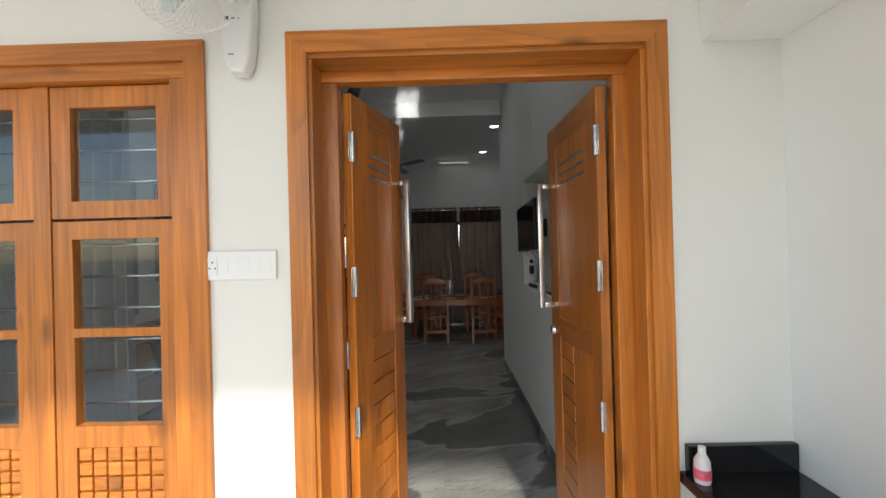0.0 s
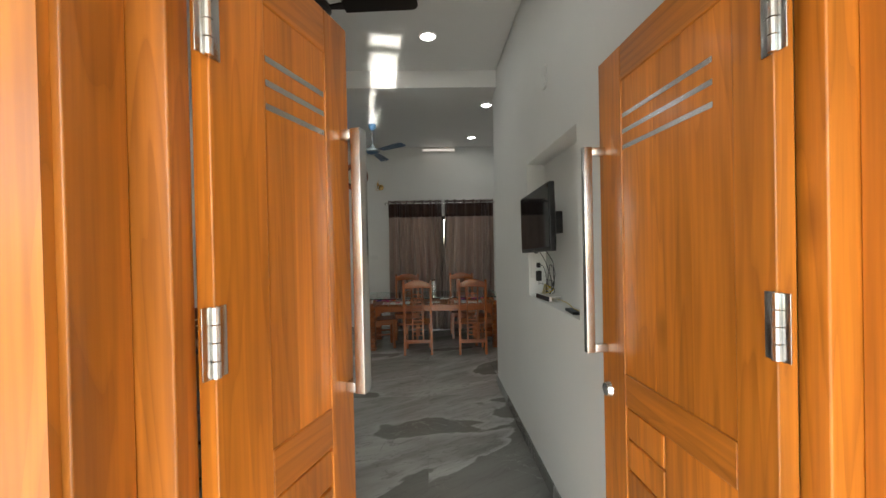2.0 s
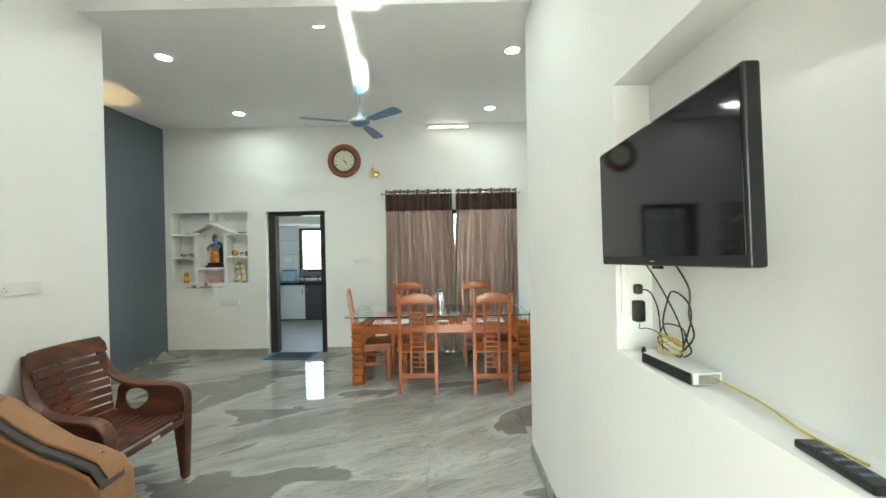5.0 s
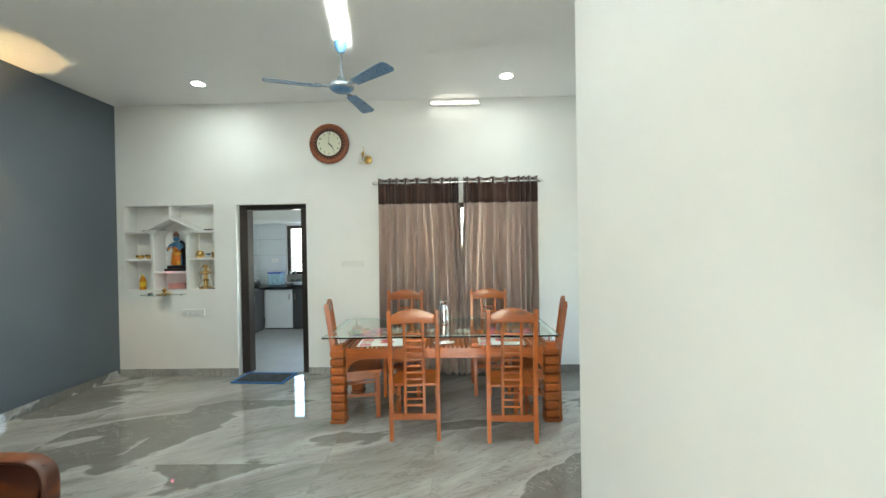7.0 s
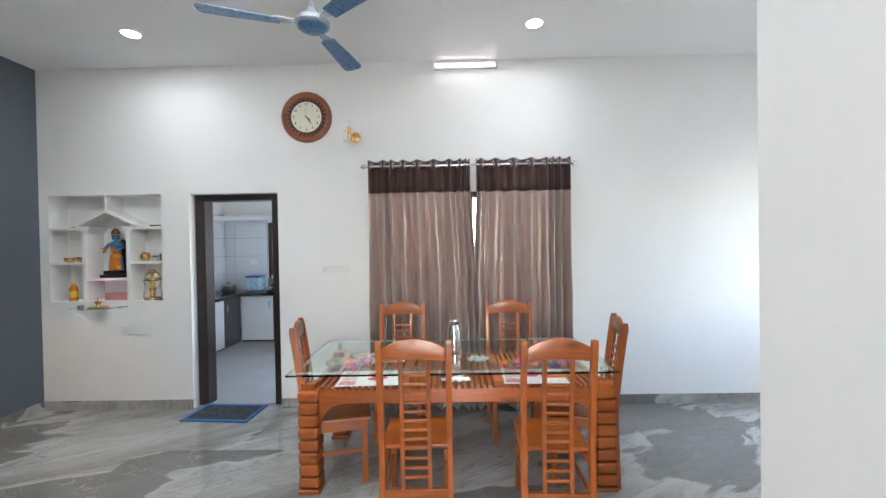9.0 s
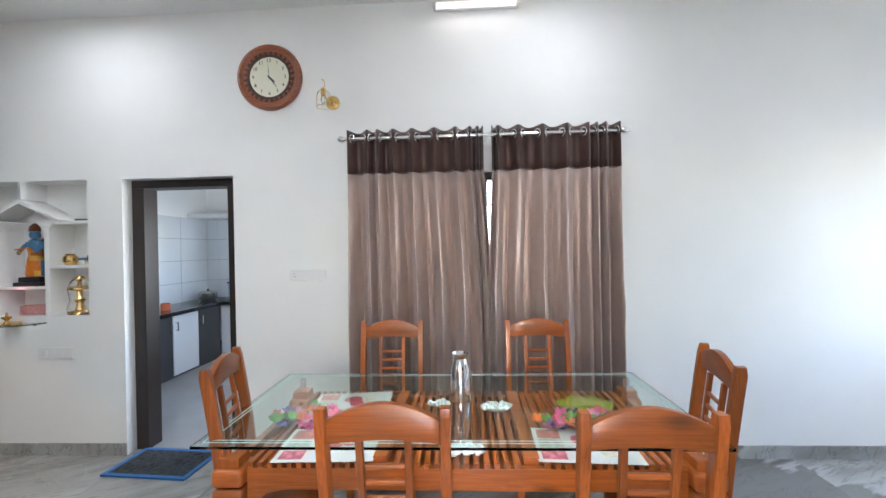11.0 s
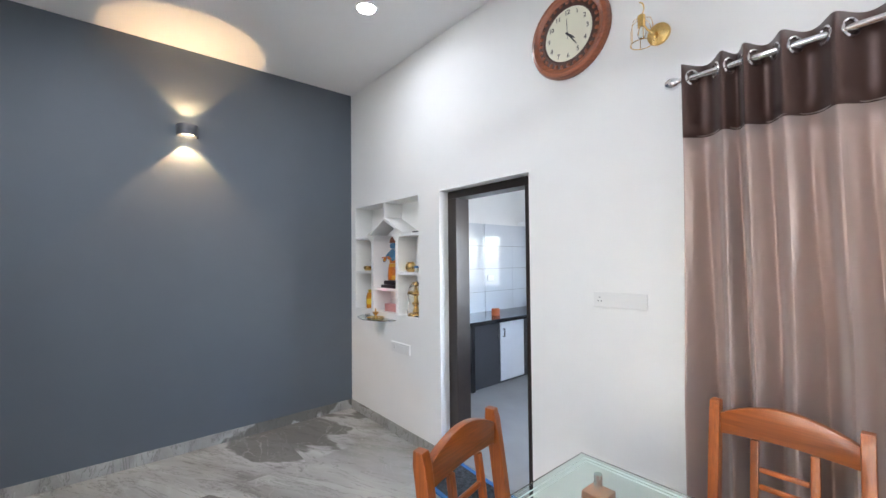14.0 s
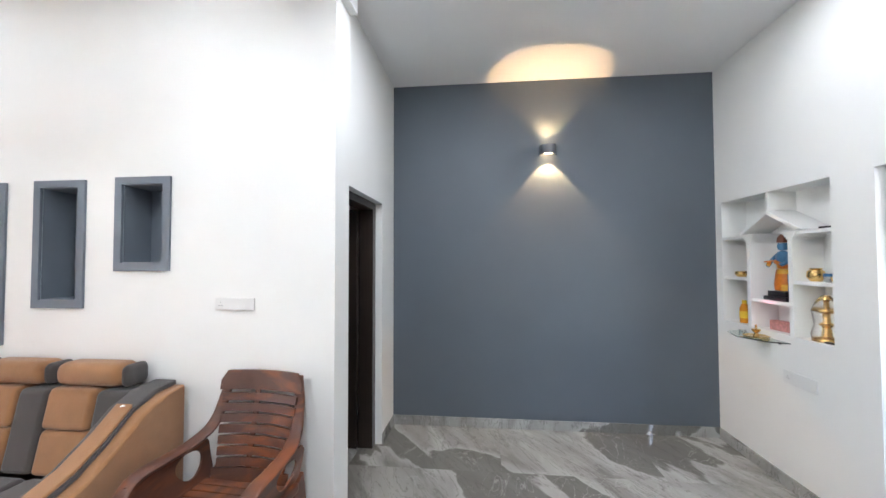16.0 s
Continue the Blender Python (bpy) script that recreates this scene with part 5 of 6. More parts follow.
def cabinet(m, w, h, face, side):
    c = thing("kitchen_cabinet", "base kitchen cabinet with a flat laminate door and steel handle", "cabinet", m, "kitchen base cabinets")
    part("body", boxed(0, 0.021, 0.0, w, 0.52, h, 0.001), CAB_D, c)
    d = part("door", boxed(0.004, 0, 0.03, w - 0.004, 0.02, h - 0.01, 0.002), face, c)
    hx = w - 0.05 if side > 0 else 0.05
    g = bmesh.new()
    box(g, hx - 0.009, -0.03, h - 0.2, hx + 0.009, -0.022, h - 0.09, 0.002)
    box(g, hx - 0.009, -0.0215, h - 0.2, hx + 0.009, -0.0005, h - 0.185)
    box(g, hx - 0.009, -0.0215, h - 0.105, hx + 0.009, -0.0005, h - 0.09)
    part("handle", g, STEEL, d)


for k in range(3):
    cabinet(pose(-3.53, 9.42 + k * 0.475, 0, 0, 0, 90), 0.47, 0.78, (CAB_D, CAB_W, CAB_D)[k], 1 if k == 0 else -1)
for k in range(4):
    cabinet(pose(-3.525 + k * 0.55, 10.85, 0, 0, 0, 0), 0.545, 0.78, (CAB_W, CAB_D)[k % 2], 1 if k % 2 == 0 else -1)
single("counter_leg", boxed(KX0 + 0.002, 9.36, 0, -3.50, 9.415, 0.7795, 0.002), GRANITE, "black granite end panel of the kitchen counter", "counter")
g = bmesh.new()
prism(g, [(KX0 + 0.013, 9.30), (-3.46, 9.30), (-3.46, 10.78), (KX1 - 0.001, 10.78), (KX1 - 0.001, KY - 0.013), (KX0 + 0.013, KY - 0.013)], "z", 0.781, 0.83, 0.004)
single("kitchen_worktop", g, GRANITE, "polished black granite kitchen worktop", "worktop")
kw = thing("kitchen_window", "dark-framed kitchen window with steel bars", "window")
for x0, x1 in ((-3.299, -3.225), (-2.77, -2.69), (-2.225, -2.151)):
    part("frame_post", boxed(x0, KY + 0.03, 1.021, x1, KY + 0.11, 2.039, 0.003), DARKWOOD["z"], kw)
for z0, z1 in ((1.021, 1.085), (1.975, 2.039)):
    for x0, x1 in ((-3.2245, -2.7705), (-2.6895, -2.2255)):
        part("frame_rail", boxed(x0, KY + 0.03, z0, x1, KY + 0.11, z1, 0.003), DARKWOOD["x"], kw)
for k in range(8):
    part("bar", boxed(-3.2245, KY + 0.05, 1.17 + 0.1 * k, -2.2255, KY + 0.062, 1.182 + 0.1 * k), DARKWOOD["x"], kw)
st = thing("gas_stove", "steel two-burner gas stove on the kitchen worktop", "stove", pose(-2.85, 11.08, 0.8305))
part("body", boxed(-0.3, -0.17, 0.02, 0.3, 0.17, 0.08, 0.006), STEEL, st)
for x in (-0.25, 0.25):
    part("foot", boxed(x - 0.02, -0.15, 0, x + 0.02, 0.15, 0.0195), BLACKPLASTIC, st)
for x in (-0.15, 0.15):
    part("burner", lathe(bmesh.new(), [(0, 0.0805), (0.05, 0.0805), (0.04, 0.105), (0, 0.105)], (x, 0, 0), 16), BLACKPLASTIC, st)
    for q in range(4):
        a = math.pi * q / 2 + 0.78
        part("pan_support", boxed(0.03, -0.004, 0.0805, 0.1, 0.004, 0.122, 0.001, m=pose(x, 0, 0, 0, 0, math.degrees(a))), BLACKPLASTIC, st)
    part("knob", cyl(bmesh.new(), (x, -0.195, 0.05), (x, -0.1705, 0.05), 0.018, seg=14), BLACKPLASTIC, st)
lathed("cooking_pot", "round steel cooking pot with lid on the worktop", "pot", pose(-3.78, 10.95, 0.8305), [("pot", [(0, 0), (0.09, 0), (0.12, 0.03), (0.125, 0.11), (0.13, 0.114), (0, 0.114)], STEEL), ("lid", [(0, 0.1145), (0.128, 0.1145), (0.11, 0.135), (0.04, 0.15), (0, 0.152)], STEEL), ("knob", [(0, 0.1525), (0.012, 0.1525), (0.018, 0.17), (0, 0.176)], BLACKPLASTIC)])
ct = thing("storage_tub", "clear plastic storage tub with a blue lid", "container", pose(-3.44, 11.2, 0.8305))
part("tub", boxed(-0.13, -0.10, 0, 0.13, 0.10, 0.235, 0.02), mat("pale_blue_plastic", (0.32, 0.48, 0.58), 0.25, var=0.35, scale=16, bump=0), ct)
part("lid", boxed(-0.138, -0.108, 0.2355, 0.138, 0.108, 0.262, 0.008), mat("blue_plastic", (0.03, 0.07, 0.38), 0.35), ct)
lathed("candle", "orange pillar candle on the black worktop", "candle", pose(-3.72, 10.02, 0.8305), [("wax", [(0, 0), (0.055, 0), (0.055, 0.078), (0.05, 0.085), (0, 0.08)], mat("orange_wax", (0.52, 0.12, 0.035), 0.5, var=0.1, bump=0.1))])
for x in (-3.22, -3.12):
    lathed("steel_tumbler", "small steel tumbler on the window sill", "tumbler", pose(x, KY + 0.0, 1.0205), [("cup", [(0, 0), (0.03, 0), (0.036, 0.075), (0.033, 0.076), (0.028, 0.006), (0, 0.006)], STEEL)])
switch_plate(pose(-3.55, KY - 0.011, 1.32), 0.13, 0.08, 2)
switch_plate(pose(KX0 + 0.0115, 10.3, 1.30, 0, 0, 90), 0.13, 0.08, 2)
TILEW = mat("glossy_white_wall_tile", (0.66, 0.69, 0.71), 0.09, var=0.03, scale=2, bump=0.01)
tiles_w = structure("tiled_wall_west", boxed(KX0, YW + 0.241, 0.0, KX0 + 0.004, KY, 2.074), GROUT, "white glossy tiles with dark joints", "wall")
tiles_n = structure("tiled_wall_north", walled("y", KY - 0.004, KY, (KX0 + 0.012, KX1), (0.0, 2.074), [(-3.30, 1.02, -2.15, 2.075)]), GROUT, "white glossy tiles with dark joints", "wall")
for k in range(7):
    z0 = 0.135 + (k - 0) * 0.325 - 0.325 * (k == 0) * 0
    z1 = min(z0 + 0.321, 2.074)
    for q in range(6):
        y0, y1 = KY - 0.0135 - (q + 1) * 0.6 + 0.004, KY - 0.0135 - q * 0.6
        if z1 - z0 > 0.02:
            y0 = max(y0, YW + 0.242)
            if y1 - y0 > 0.02:
                part("tile", boxed(KX0 + 0.0042, y0, z0, KX0 + 0.0115, y1, z1, 0.0012, 1), TILEW, tiles_w)
            x0, x1 = KX0 + 0.0135 + q * 0.6 - 0.42, KX0 + 0.0135 + (q + 1) * 0.6 - 0.424
            x0, x1 = max(x0, KX0 + 0.0135), min(x1, KX1)
            for a, b in ((x0, min(x1, -3.305)), (max(x0, -2.145), x1)) if z1 > 1.02 else ((x0, x1),):
                if b - a > 0.02:
                    part("tile", boxed(a, KY - 0.0115, z0, b, KY - 0.0042, z1, 0.0012, 1), TILEW, tiles_n)

# ---- television recess ----
tv = thing("television", "black flat television on a wall bracket", "television", pose(0.664, 3.355, 1.69, 0, -2.0, -90))
part("casing", boxed(-0.345, 0.0, -0.197, 0.345, 0.035, 0.197, 0.006), BLACKPLASTIC, tv)
part("rear_bulge", boxed(-0.25, 0.0355, -0.17, 0.25, 0.07, 0.10, 0.012), BLACKPLASTIC, tv)
part("screen", boxed(-0.337, -0.002, -0.172, 0.337, -0.0005, 0.189, 0.0005, 1), SCREEN, tv)
part("maker_plate", boxed(-0.014, -0.0015, -0.187, 0.014, -0.0005, -0.183), STEEL, tv)
part("sensor_bar", boxed(-0.018, 0.004, -0.206, 0.018, 0.02, -0.1975, 0.003), BLACKPLASTIC, tv)
part("bracket", boxed(-0.06, 0.0705, -0.08, 0.06, 0.172, 0.06, 0.004), BLACKPLASTIC, tv)
NX = XR + 0.129
sb = thing("socket_board", "white socket plate on the side of the recess", "socket", pose(0.778, 3.699, 1.40), "socket plates")
part("plate", boxed(-0.05, -0.012, -0.1, 0.05, -0.0005, 0.1, 0.004), WHITEPLASTIC, sb)
for z in (0.06, 0.0, -0.065):
    part("socket", boxed(-0.03, -0.0145, z - 0.024, 0.03, -0.0122, z + 0.024, 0.001), WHITEPLASTIC, sb)
plug = single("plug", boxed(-0.014, -0.042, -0.018, 0.014, -0.0152, 0.018, 0.008), BLACKPLASTIC, "black mains plug in the socket plate", "plug", pose(0.778, 3.699, 1.392))
adp = single("power_adapter", boxed(-0.019, -0.048, -0.045, 0.019, -0.0152, 0.03, 0.007), BLACKPLASTIC, "black power adapter in the socket plate", "adapter", pose(0.778, 3.699, 1.322))

def cable(pts, r, label, material=BLACKPLASTIC):
    single("cable", tube(bmesh.new(), catmull(pts, 10), 0.8 * r, 7), material, label, "cable", group="cables in the recess")


cable([(0.76, 3.60, 1.50), (0.80, 3.60, 1.44), (0.81, 3.54, 1.37), (0.81, 3.47, 1.29), (0.80, 3.45, 1.22), (0.79, 3.50, 1.19)], 0.003, "black cable hanging below the television")
cable([(0.76, 3.42, 1.50), (0.81, 3.43, 1.42), (0.81, 3.43, 1.34), (0.81, 3.41, 1.28), (0.80, 3.46, 1.22), (0.79, 3.5, 1.19)], 0.0035, "black cable hanging below the television")
cable([(0.778, 3.657, 1.392), (0.80, 3.63, 1.385), (0.81, 3.60, 1.33), (0.81, 3.585, 1.25), (0.80, 3.55, 1.19)], 0.003, "black plug lead hanging from the socket")
cable([(0.778, 3.66, 1.275), (0.775, 3.655, 1.255), (0.78, 3.61, 1.265), (0.80, 3.57, 1.25), (0.79, 3.53, 1.182)], 0.0018, "thin black adapter lead in the recess")
cable([(0.822 + 0.006 * math.sin(3 * a), 3.515 + 0.072 * math.cos(a), 1.315 + 0.085 * math.sin(a)) for a in [2 * math.pi * k / 20 for k in range(21)]], 0.0033, "black cable coiled against the recess back")
cable([(0.815 + 0.006 * math.sin(4 * a), 3.52 + 0.085 * math.cos(a), 1.245 + 0.05 * math.sin(a)) for a in [2 * math.pi * k / 20 for k in range(21)]], 0.003, "black cable coiled against the recess back")
YC = mat("yellow_cable_sheath", (0.62, 0.46, 0.06), 0.5, var=0.05)
for q in range(4):
    cable([(0.795 + (0.034 - 0.004 * q) * math.sin(a), 3.50 + (0.056 - 0.005 * q) * math.cos(a), 1.226 + 0.009 * q + 0.016 * math.sin(a + q)) for a in [2 * math.pi * k / 16 for k in range(17)]], 0.0026, "yellow network cable coil", YC)
cable([(0.82, 3.45, 1.185), (0.825, 3.2, 1.18), (0.80, 3.05, 1.176), (0.80, 2.93, 1.176)], 0.003, "yellow network cable along the recess ledge", YC)
sp = thing("set_top_box", "white and black set-top box on the recess ledge", "set-top box", pose(0.772, 3.43, 1.1705, 0, 0, -84) @ Matrix.Diagonal((1, 1, 0.85, 1)))
part("case", boxed(-0.11, -0.035, 0.004, 0.11, 0.05, 0.042, 0.003), WHITEPLASTIC, sp)
part("front_panel", boxed(-0.108, -0.041, 0.005, 0.108, -0.0355, 0.041, 0.002), BLACKPLASTIC, sp)
part("port_panel", boxed(0.1105, -0.02, 0.008, 0.1125, 0.04, 0.036), STEEL, sp)
part("feet", boxed(-0.09, -0.02, 0, 0.09, 0.03, 0.0036), BLACKPLASTIC, sp)
rc = thing("remote_control", "slim black remote control on the recess ledge", "remote", pose(0.755, 2.93, 1.1705, 0, 0, 86))
part("case", boxed(-0.075, -0.02, 0, 0.075, 0.02, 0.016, 0.004), BLACKPLASTIC, rc)
for i in range(5):
    for j in (-0.009, 0.0, 0.009):
        part("button", boxed(-0.05 + i * 0.022, j - 0.003, 0.0162, -0.042 + i * 0.022, j + 0.003, 0.018), GREYBLUE, rc)
single("screw_cap", cyl(bmesh.new(), (0, 0, 0), (0, 0, 0.018), 0.008, 0.005, 10), BLACKPLASTIC, "small black cap on the recess ledge", "cap", pose(0.79, 3.66, 1.1705))

# ---- sofa ----
TAN = mat("tan_woven_fabric", (0.31, 0.145, 0.055), 0.85, var=0.12, scale=14, bump=0.5, bump_scale=420, sheen=0.3)
BRN = mat("dark_brown_woven_fabric", (0.055, 0.046, 0.042), 0.88, var=0.14, scale=14, bump=0.5, bump_scale=420, sheen=0.3)
so = thing("sofa", "tan and dark brown fabric sofa with headrests and sloping arms", "sofa", pose(XS + 0.03, 0.11, 0) @ Matrix.Diagonal((1, 1, 1.035, 1)))


def cushion(name, x0, y0, z0, x1, y1, z1, material, bev=0.03, lean=0.0):
    g = boxed(x0, y0, z0, x1, y1, z1, bev, 3)
    for v in g.verts:
        v.co.x -= lean * (v.co.z - z0)
    return part(name, g, material, so)


SY0, SY1 = 1.75, 4.13
part("plinth", boxed(0.06, SY0 + 0.05, 0.07, 0.80, SY1 - 0.05, 0.25, 0.01), TAN, so)
for x in (0.1, 0.74):
    for y in (SY0 + 0.1, SY1 - 0.1):
        part("foot", boxed(x - 0.025, y - 0.025, 0, x + 0.025, y + 0.025, 0.0695, 0.003), BLACKPLASTIC, so)
SEATS = 4
sw_ = (SY1 - SY0 - 0.44) / SEATS
for k in range(SEATS):
    a = SY0 + 0.22 + k * sw_
    cushion("seat_cushion", 0.24, a + 0.003, 0.251, 0.82, a + sw_ - 0.003, 0.44, BRN, 0.035)
    tan_end = a + sw_ * 0.60
    cushion("back_cushion", 0.08, a + 0.003, 0.441, 0.26, tan_end, 0.66, TAN, 0.03, 0.22)
    cushion("back_cushion", 0.035, a + 0.003, 0.6605, 0.215, tan_end, 0.87, TAN, 0.03, 0.22)
    cushion("back_stripe", 0.08, tan_end + 0.001, 0.441, 0.255, a + sw_ - 0.003, 0.86, BRN, 0.03, 0.22)
    hb = boxed(-0.012, a + 0.012, 0.872, 0.155, a + sw_ * 0.86, 1.0, 0.05, 4)
    part("headrest", hb, TAN, so)
    part("headrest_end", boxed(-0.005, a + sw_ * 0.86 + 0.001, 0.876, 0.15, a + sw_ - 0.008, 0.994, 0.035, 3), BRN, so)
part("back_frame", boxed(-0.014, SY0 + 0.1, 0.251, 0.02, SY1 - 0.1, 0.865, 0.01), BRN, so)


def arm(y0, y1):
    top = [(0.0, 0.86), (0.14, 0.85), (0.28, 0.80), (0.42, 0.70), (0.56, 0.62), (0.70, 0.575), (0.80, 0.53), (0.845, 0.46), (0.85, 0.36)]
    g = bmesh.new()
    prism(g, [(p[0], p[1]) for p in top] + [(0.85, 0.06), (0.0, 0.06)], "y", y0, y1, 0.018)
    part("arm", g, TAN, so)
    g = bmesh.new()
    mid = [(x + 0.001, z + 0.002) for x, z in top[:8]]
    prism(g, mid + [(x, z + 0.026) for x, z in reversed(top[:8])], "y", y0 + 0.012, y1 - 0.06, 0.008)
    part("arm_pad", g, BRN, so)
    g = bmesh.new()
    prism(g, [(x, z + 0.0265) for x, z in top[2:8]] + [(x, z + 0.045) for x, z in reversed(top[2:8])], "y", y0 + 0.05, y1 - 0.07, 0.006)
    part("arm_strip", g, TAN, so)
    for x, z in ((0.30, 0.84), (0.77, 0.59)):
        part("stud", lathe(bmesh.new(), [(0, 0), (0.012, 0), (0.008, 0.006), (0, 0.008)], (x, (y0 + y1) / 2, z), 10), CHROME, so)


arm(SY1 - 0.215, SY1), arm(SY0, SY0 + 0.215)

# ---- plastic chair ----
PLAST = mat("brown_moulded_plastic", (0.09, 0.036, 0.023), 0.3, var=0.2, scale=9, bump=0.04, bump_scale=90)
n, l = PLAST.node_tree.nodes, PLAST.node_tree.links
# wood-like marbling: rust streaks in the brown
co, mp, nz, rp, mx = (n.new("ShaderNode" + k) for k in ("TexCoord", "Mapping", "TexNoise", "ValToRGB", "Mix"))
mp.inputs["Scale"].default_value, nz.inputs["Scale"].default_value, nz.inputs["Detail"].default_value, nz.inputs["Distortion"].default_value = (4.0, 2.2, 9.0), 1.0, 6, 1.4
l.new(co.outputs["Object"], mp.inputs["Vector"]), l.new(mp.outputs[0], nz.inputs["Vector"]), l.new(nz.outputs["Fac"], rp.inputs[0])
rp.color_ramp.elements[0].position, rp.color_ramp.elements[1].position = 0.48, 0.66
mx.data_type = "RGBA"
base = n["Principled BSDF"].inputs["Base Color"].links[0].from_socket
l.new(rp.outputs[0], mx.inputs[0]), l.new(base, mx.inputs[6]), l.new(mx.outputs[2], n["Principled BSDF"].inputs["Base Color"])
mx.inputs[7].default_value = (0.20, 0.062, 0.022, 1)
pc = thing("plastic_chair", "brown moulded plastic armchair with a slotted back", "chair", pose(-2.03, 4.715, 0, 0, 0, -94))
# own axes: front to +y, back at -y
for s in (-1, 1):
    g = bmesh.new()
    prism(g, [(0.20, 0.40), (0.25, 0.61), (0.285, 0.61), (0.297, 0.40), (0.29, 0.0), (0.25, 0.0)], "x", s * 0.282 - 0.008, s * 0.282 + 0.008, 0.004)
    part("leg_web", g, PLAST, pc)
    g = bmesh.new()
    prism(g, [(-0.24, 0.47), (-0.13, 0.42), (-0.275, 0.0), (-0.325, 0.0)], "x", s * 0.25 - 0.022, s * 0.25 + 0.022, 0.008)
    part("back_leg", g, PLAST, pc)
    # one moulded band: edge of the back, armrest, front leg
    g = bmesh.new()
    path = catmull([(s * 0.205, -0.292, 0.972), (s * 0.228, -0.262, 0.86), (s * 0.240, -0.228, 0.765), (s * 0.255, -0.175, 0.695), (s * 0.277, -0.06, 0.652), (s * 0.292, 0.10, 0.640), (s * 0.296, 0.215, 0.633), (s * 0.296, 0.278, 0.598), (s * 0.293, 0.300, 0.53), (s * 0.290, 0.300, 0.36), (s * 0.282, 0.290, 0.0)], 6)
    rings = []
    for i, p in enumerate(path):
        d = (path[min(i + 1, len(path) - 1)] - path[max(i - 1, 0)]).normalized()
        side = Vector((1, 0, 0))
        up = side.cross(d).normalized() * -1
        wide = 0.026 + 0.013 * min(1.0, i / 24) - 0.012 * max(0.0, (i - 48) / 14)
        rings.append([g.verts.new(p + side * (wide * math.copysign(abs(math.cos(a)) ** 0.6, math.cos(a))) + up * (0.014 * math.copysign(abs(math.sin(a)) ** 0.7, math.sin(a)))) for a in [2 * math.pi * (q + 0.5) / 14 for q in range(14)]])
    for a, b in zip(rings, rings[1:]):
        for q in range(14):
            g.faces.new((a[q], a[(q + 1) % 14], b[(q + 1) % 14], b[q]))
    g.faces.new(rings[0]), g.faces.new(rings[-1])
    part("armrest", g, PLAST, pc)
    g = bmesh.new()
    seg = 28
    hole, outer = [], []
    for q in range(seg):
        a = 2 * math.pi * q / seg
        c_, s_ = math.cos(a), math.sin(a)
        hole.append((-0.055 + (0.085 + 0.02 * s_) * c_, 0.545 + 0.066 * s_))
        k = min((0.335 if c_ > 0 else 0.145) / max(abs(c_), 1e-6), 0.098 / max(abs(s_), 1e-6))
        outer.append((-0.055 + k * c_, 0.545 + k * s_))
    ra = [[g.verts.new((s * (0.238 + 0.05 * min(1.0, max(0.0, (z - 0.43) / 0.19)) ** 0.6) + w, y, z)) for y, z in o] for o, w in ((outer, -0.006), (outer, 0.006), (hole, 0.006), (hole, -0.006))]
    for a, b in ((0, 1), (1, 2), (2, 3), (3, 0)):
        for q in range(seg):
            g.faces.new((ra[a][q], ra[a][(q + 1) % seg], ra[b][(q + 1) % seg], ra[b][q]))
    part("side_panel", g, PLAST, pc)


def back_y(z):
    return -0.17 - 0.22 * (z - 0.42)


for k in range(8):
    y0 = -0.13 + k * 0.053
    g = boxed(-0.24, y0, 0.40, 0.24, y0 + 0.044, 0.418, 0.004)
    for v in g.verts:
        v.co.z += 0.035 * (v.co.x / 0.24) ** 2 - 0.01 * math.sin((v.co.y + 0.15) * 6)
    part("seat_slat", g, PLAST, pc)
for s in (-1, 1):
    part("seat_edge", boxed(s * 0.262 - 0.0215, -0.17, 0.405, s * 0.262 + 0.0215, 0.305, 0.455, 0.01), PLAST, pc)
part("seat_front", boxed(-0.24, 0.295, 0.385, 0.24, 0.315, 0.425, 0.008), PLAST, pc)
part("seat_rear", boxed(-0.24, -0.18, 0.395, 0.24, -0.132, 0.425, 0.006), PLAST, pc)
part("maker_label", boxed(-0.03, 0.3155, 0.392, 0.03, 0.3165, 0.412), WHITEPLASTIC, pc)


def back_piece(name, z0, z1, half):
    g = bmesh.new()
    nx = 14
    vs = []
    for side in (0, 1):
        for z in (z0, (z0 + z1) / 2, z1):
            w = half(z)
            vs.append([g.verts.new((-w + 2 * w * i / nx, back_y(z) + 0.035 * ((-1 + 2 * i / nx) ** 2) - side * 0.014, z)) for i in range(nx + 1)])
    for a, b in ((0, 1), (1, 2), (5, 4), (4, 3)):
        for i in range(nx):
            g.faces.new((vs[a][i], vs[a][i + 1], vs[b][i + 1], vs[b][i]))
    for a, b in ((0, 3), (2, 5)):
        for i in range(nx):
            g.faces.new((vs[a][i], vs[a][i + 1], vs[b][i + 1], vs[b][i]))
    for i in (0, nx):
        g.faces.new((vs[0][i], vs[1][i], vs[2][i], vs[5][i], vs[4][i], vs[3][i]))
    part(name, g, PLAST, pc)


def half(z):
    return 0.222 + 0.03 * math.sin((z - 0.45) * 3.2)


back_piece("back_top", 0.885, 0.988, lambda z: half(z) - 0.004 - 0.03 * max(0, (z - 0.93) / 0.055) ** 2)
for k in range(7):
    back_piece("back_slat", 0.50 + k * 0.0545, 0.50 + k * 0.0545 + 0.041, lambda z: half(z) - 0.026)
back_piece("back_base", 0.425, 0.492, half)
part("back_spine", prism(bmesh.new(), [(back_y(z) - 0.004, z) for z in (0.45, 0.6, 0.75, 0.92)] + [(back_y(z) - 0.013, z) for z in (0.92, 0.75, 0.6, 0.45)], "x", 0.02, 0.05), PLAST, pc)

# ---- coffee table and bottles ----
cf = thing("coffee_table", "low black coffee table with a glossy top", "table", pose(-1.145, 3.43, 0))
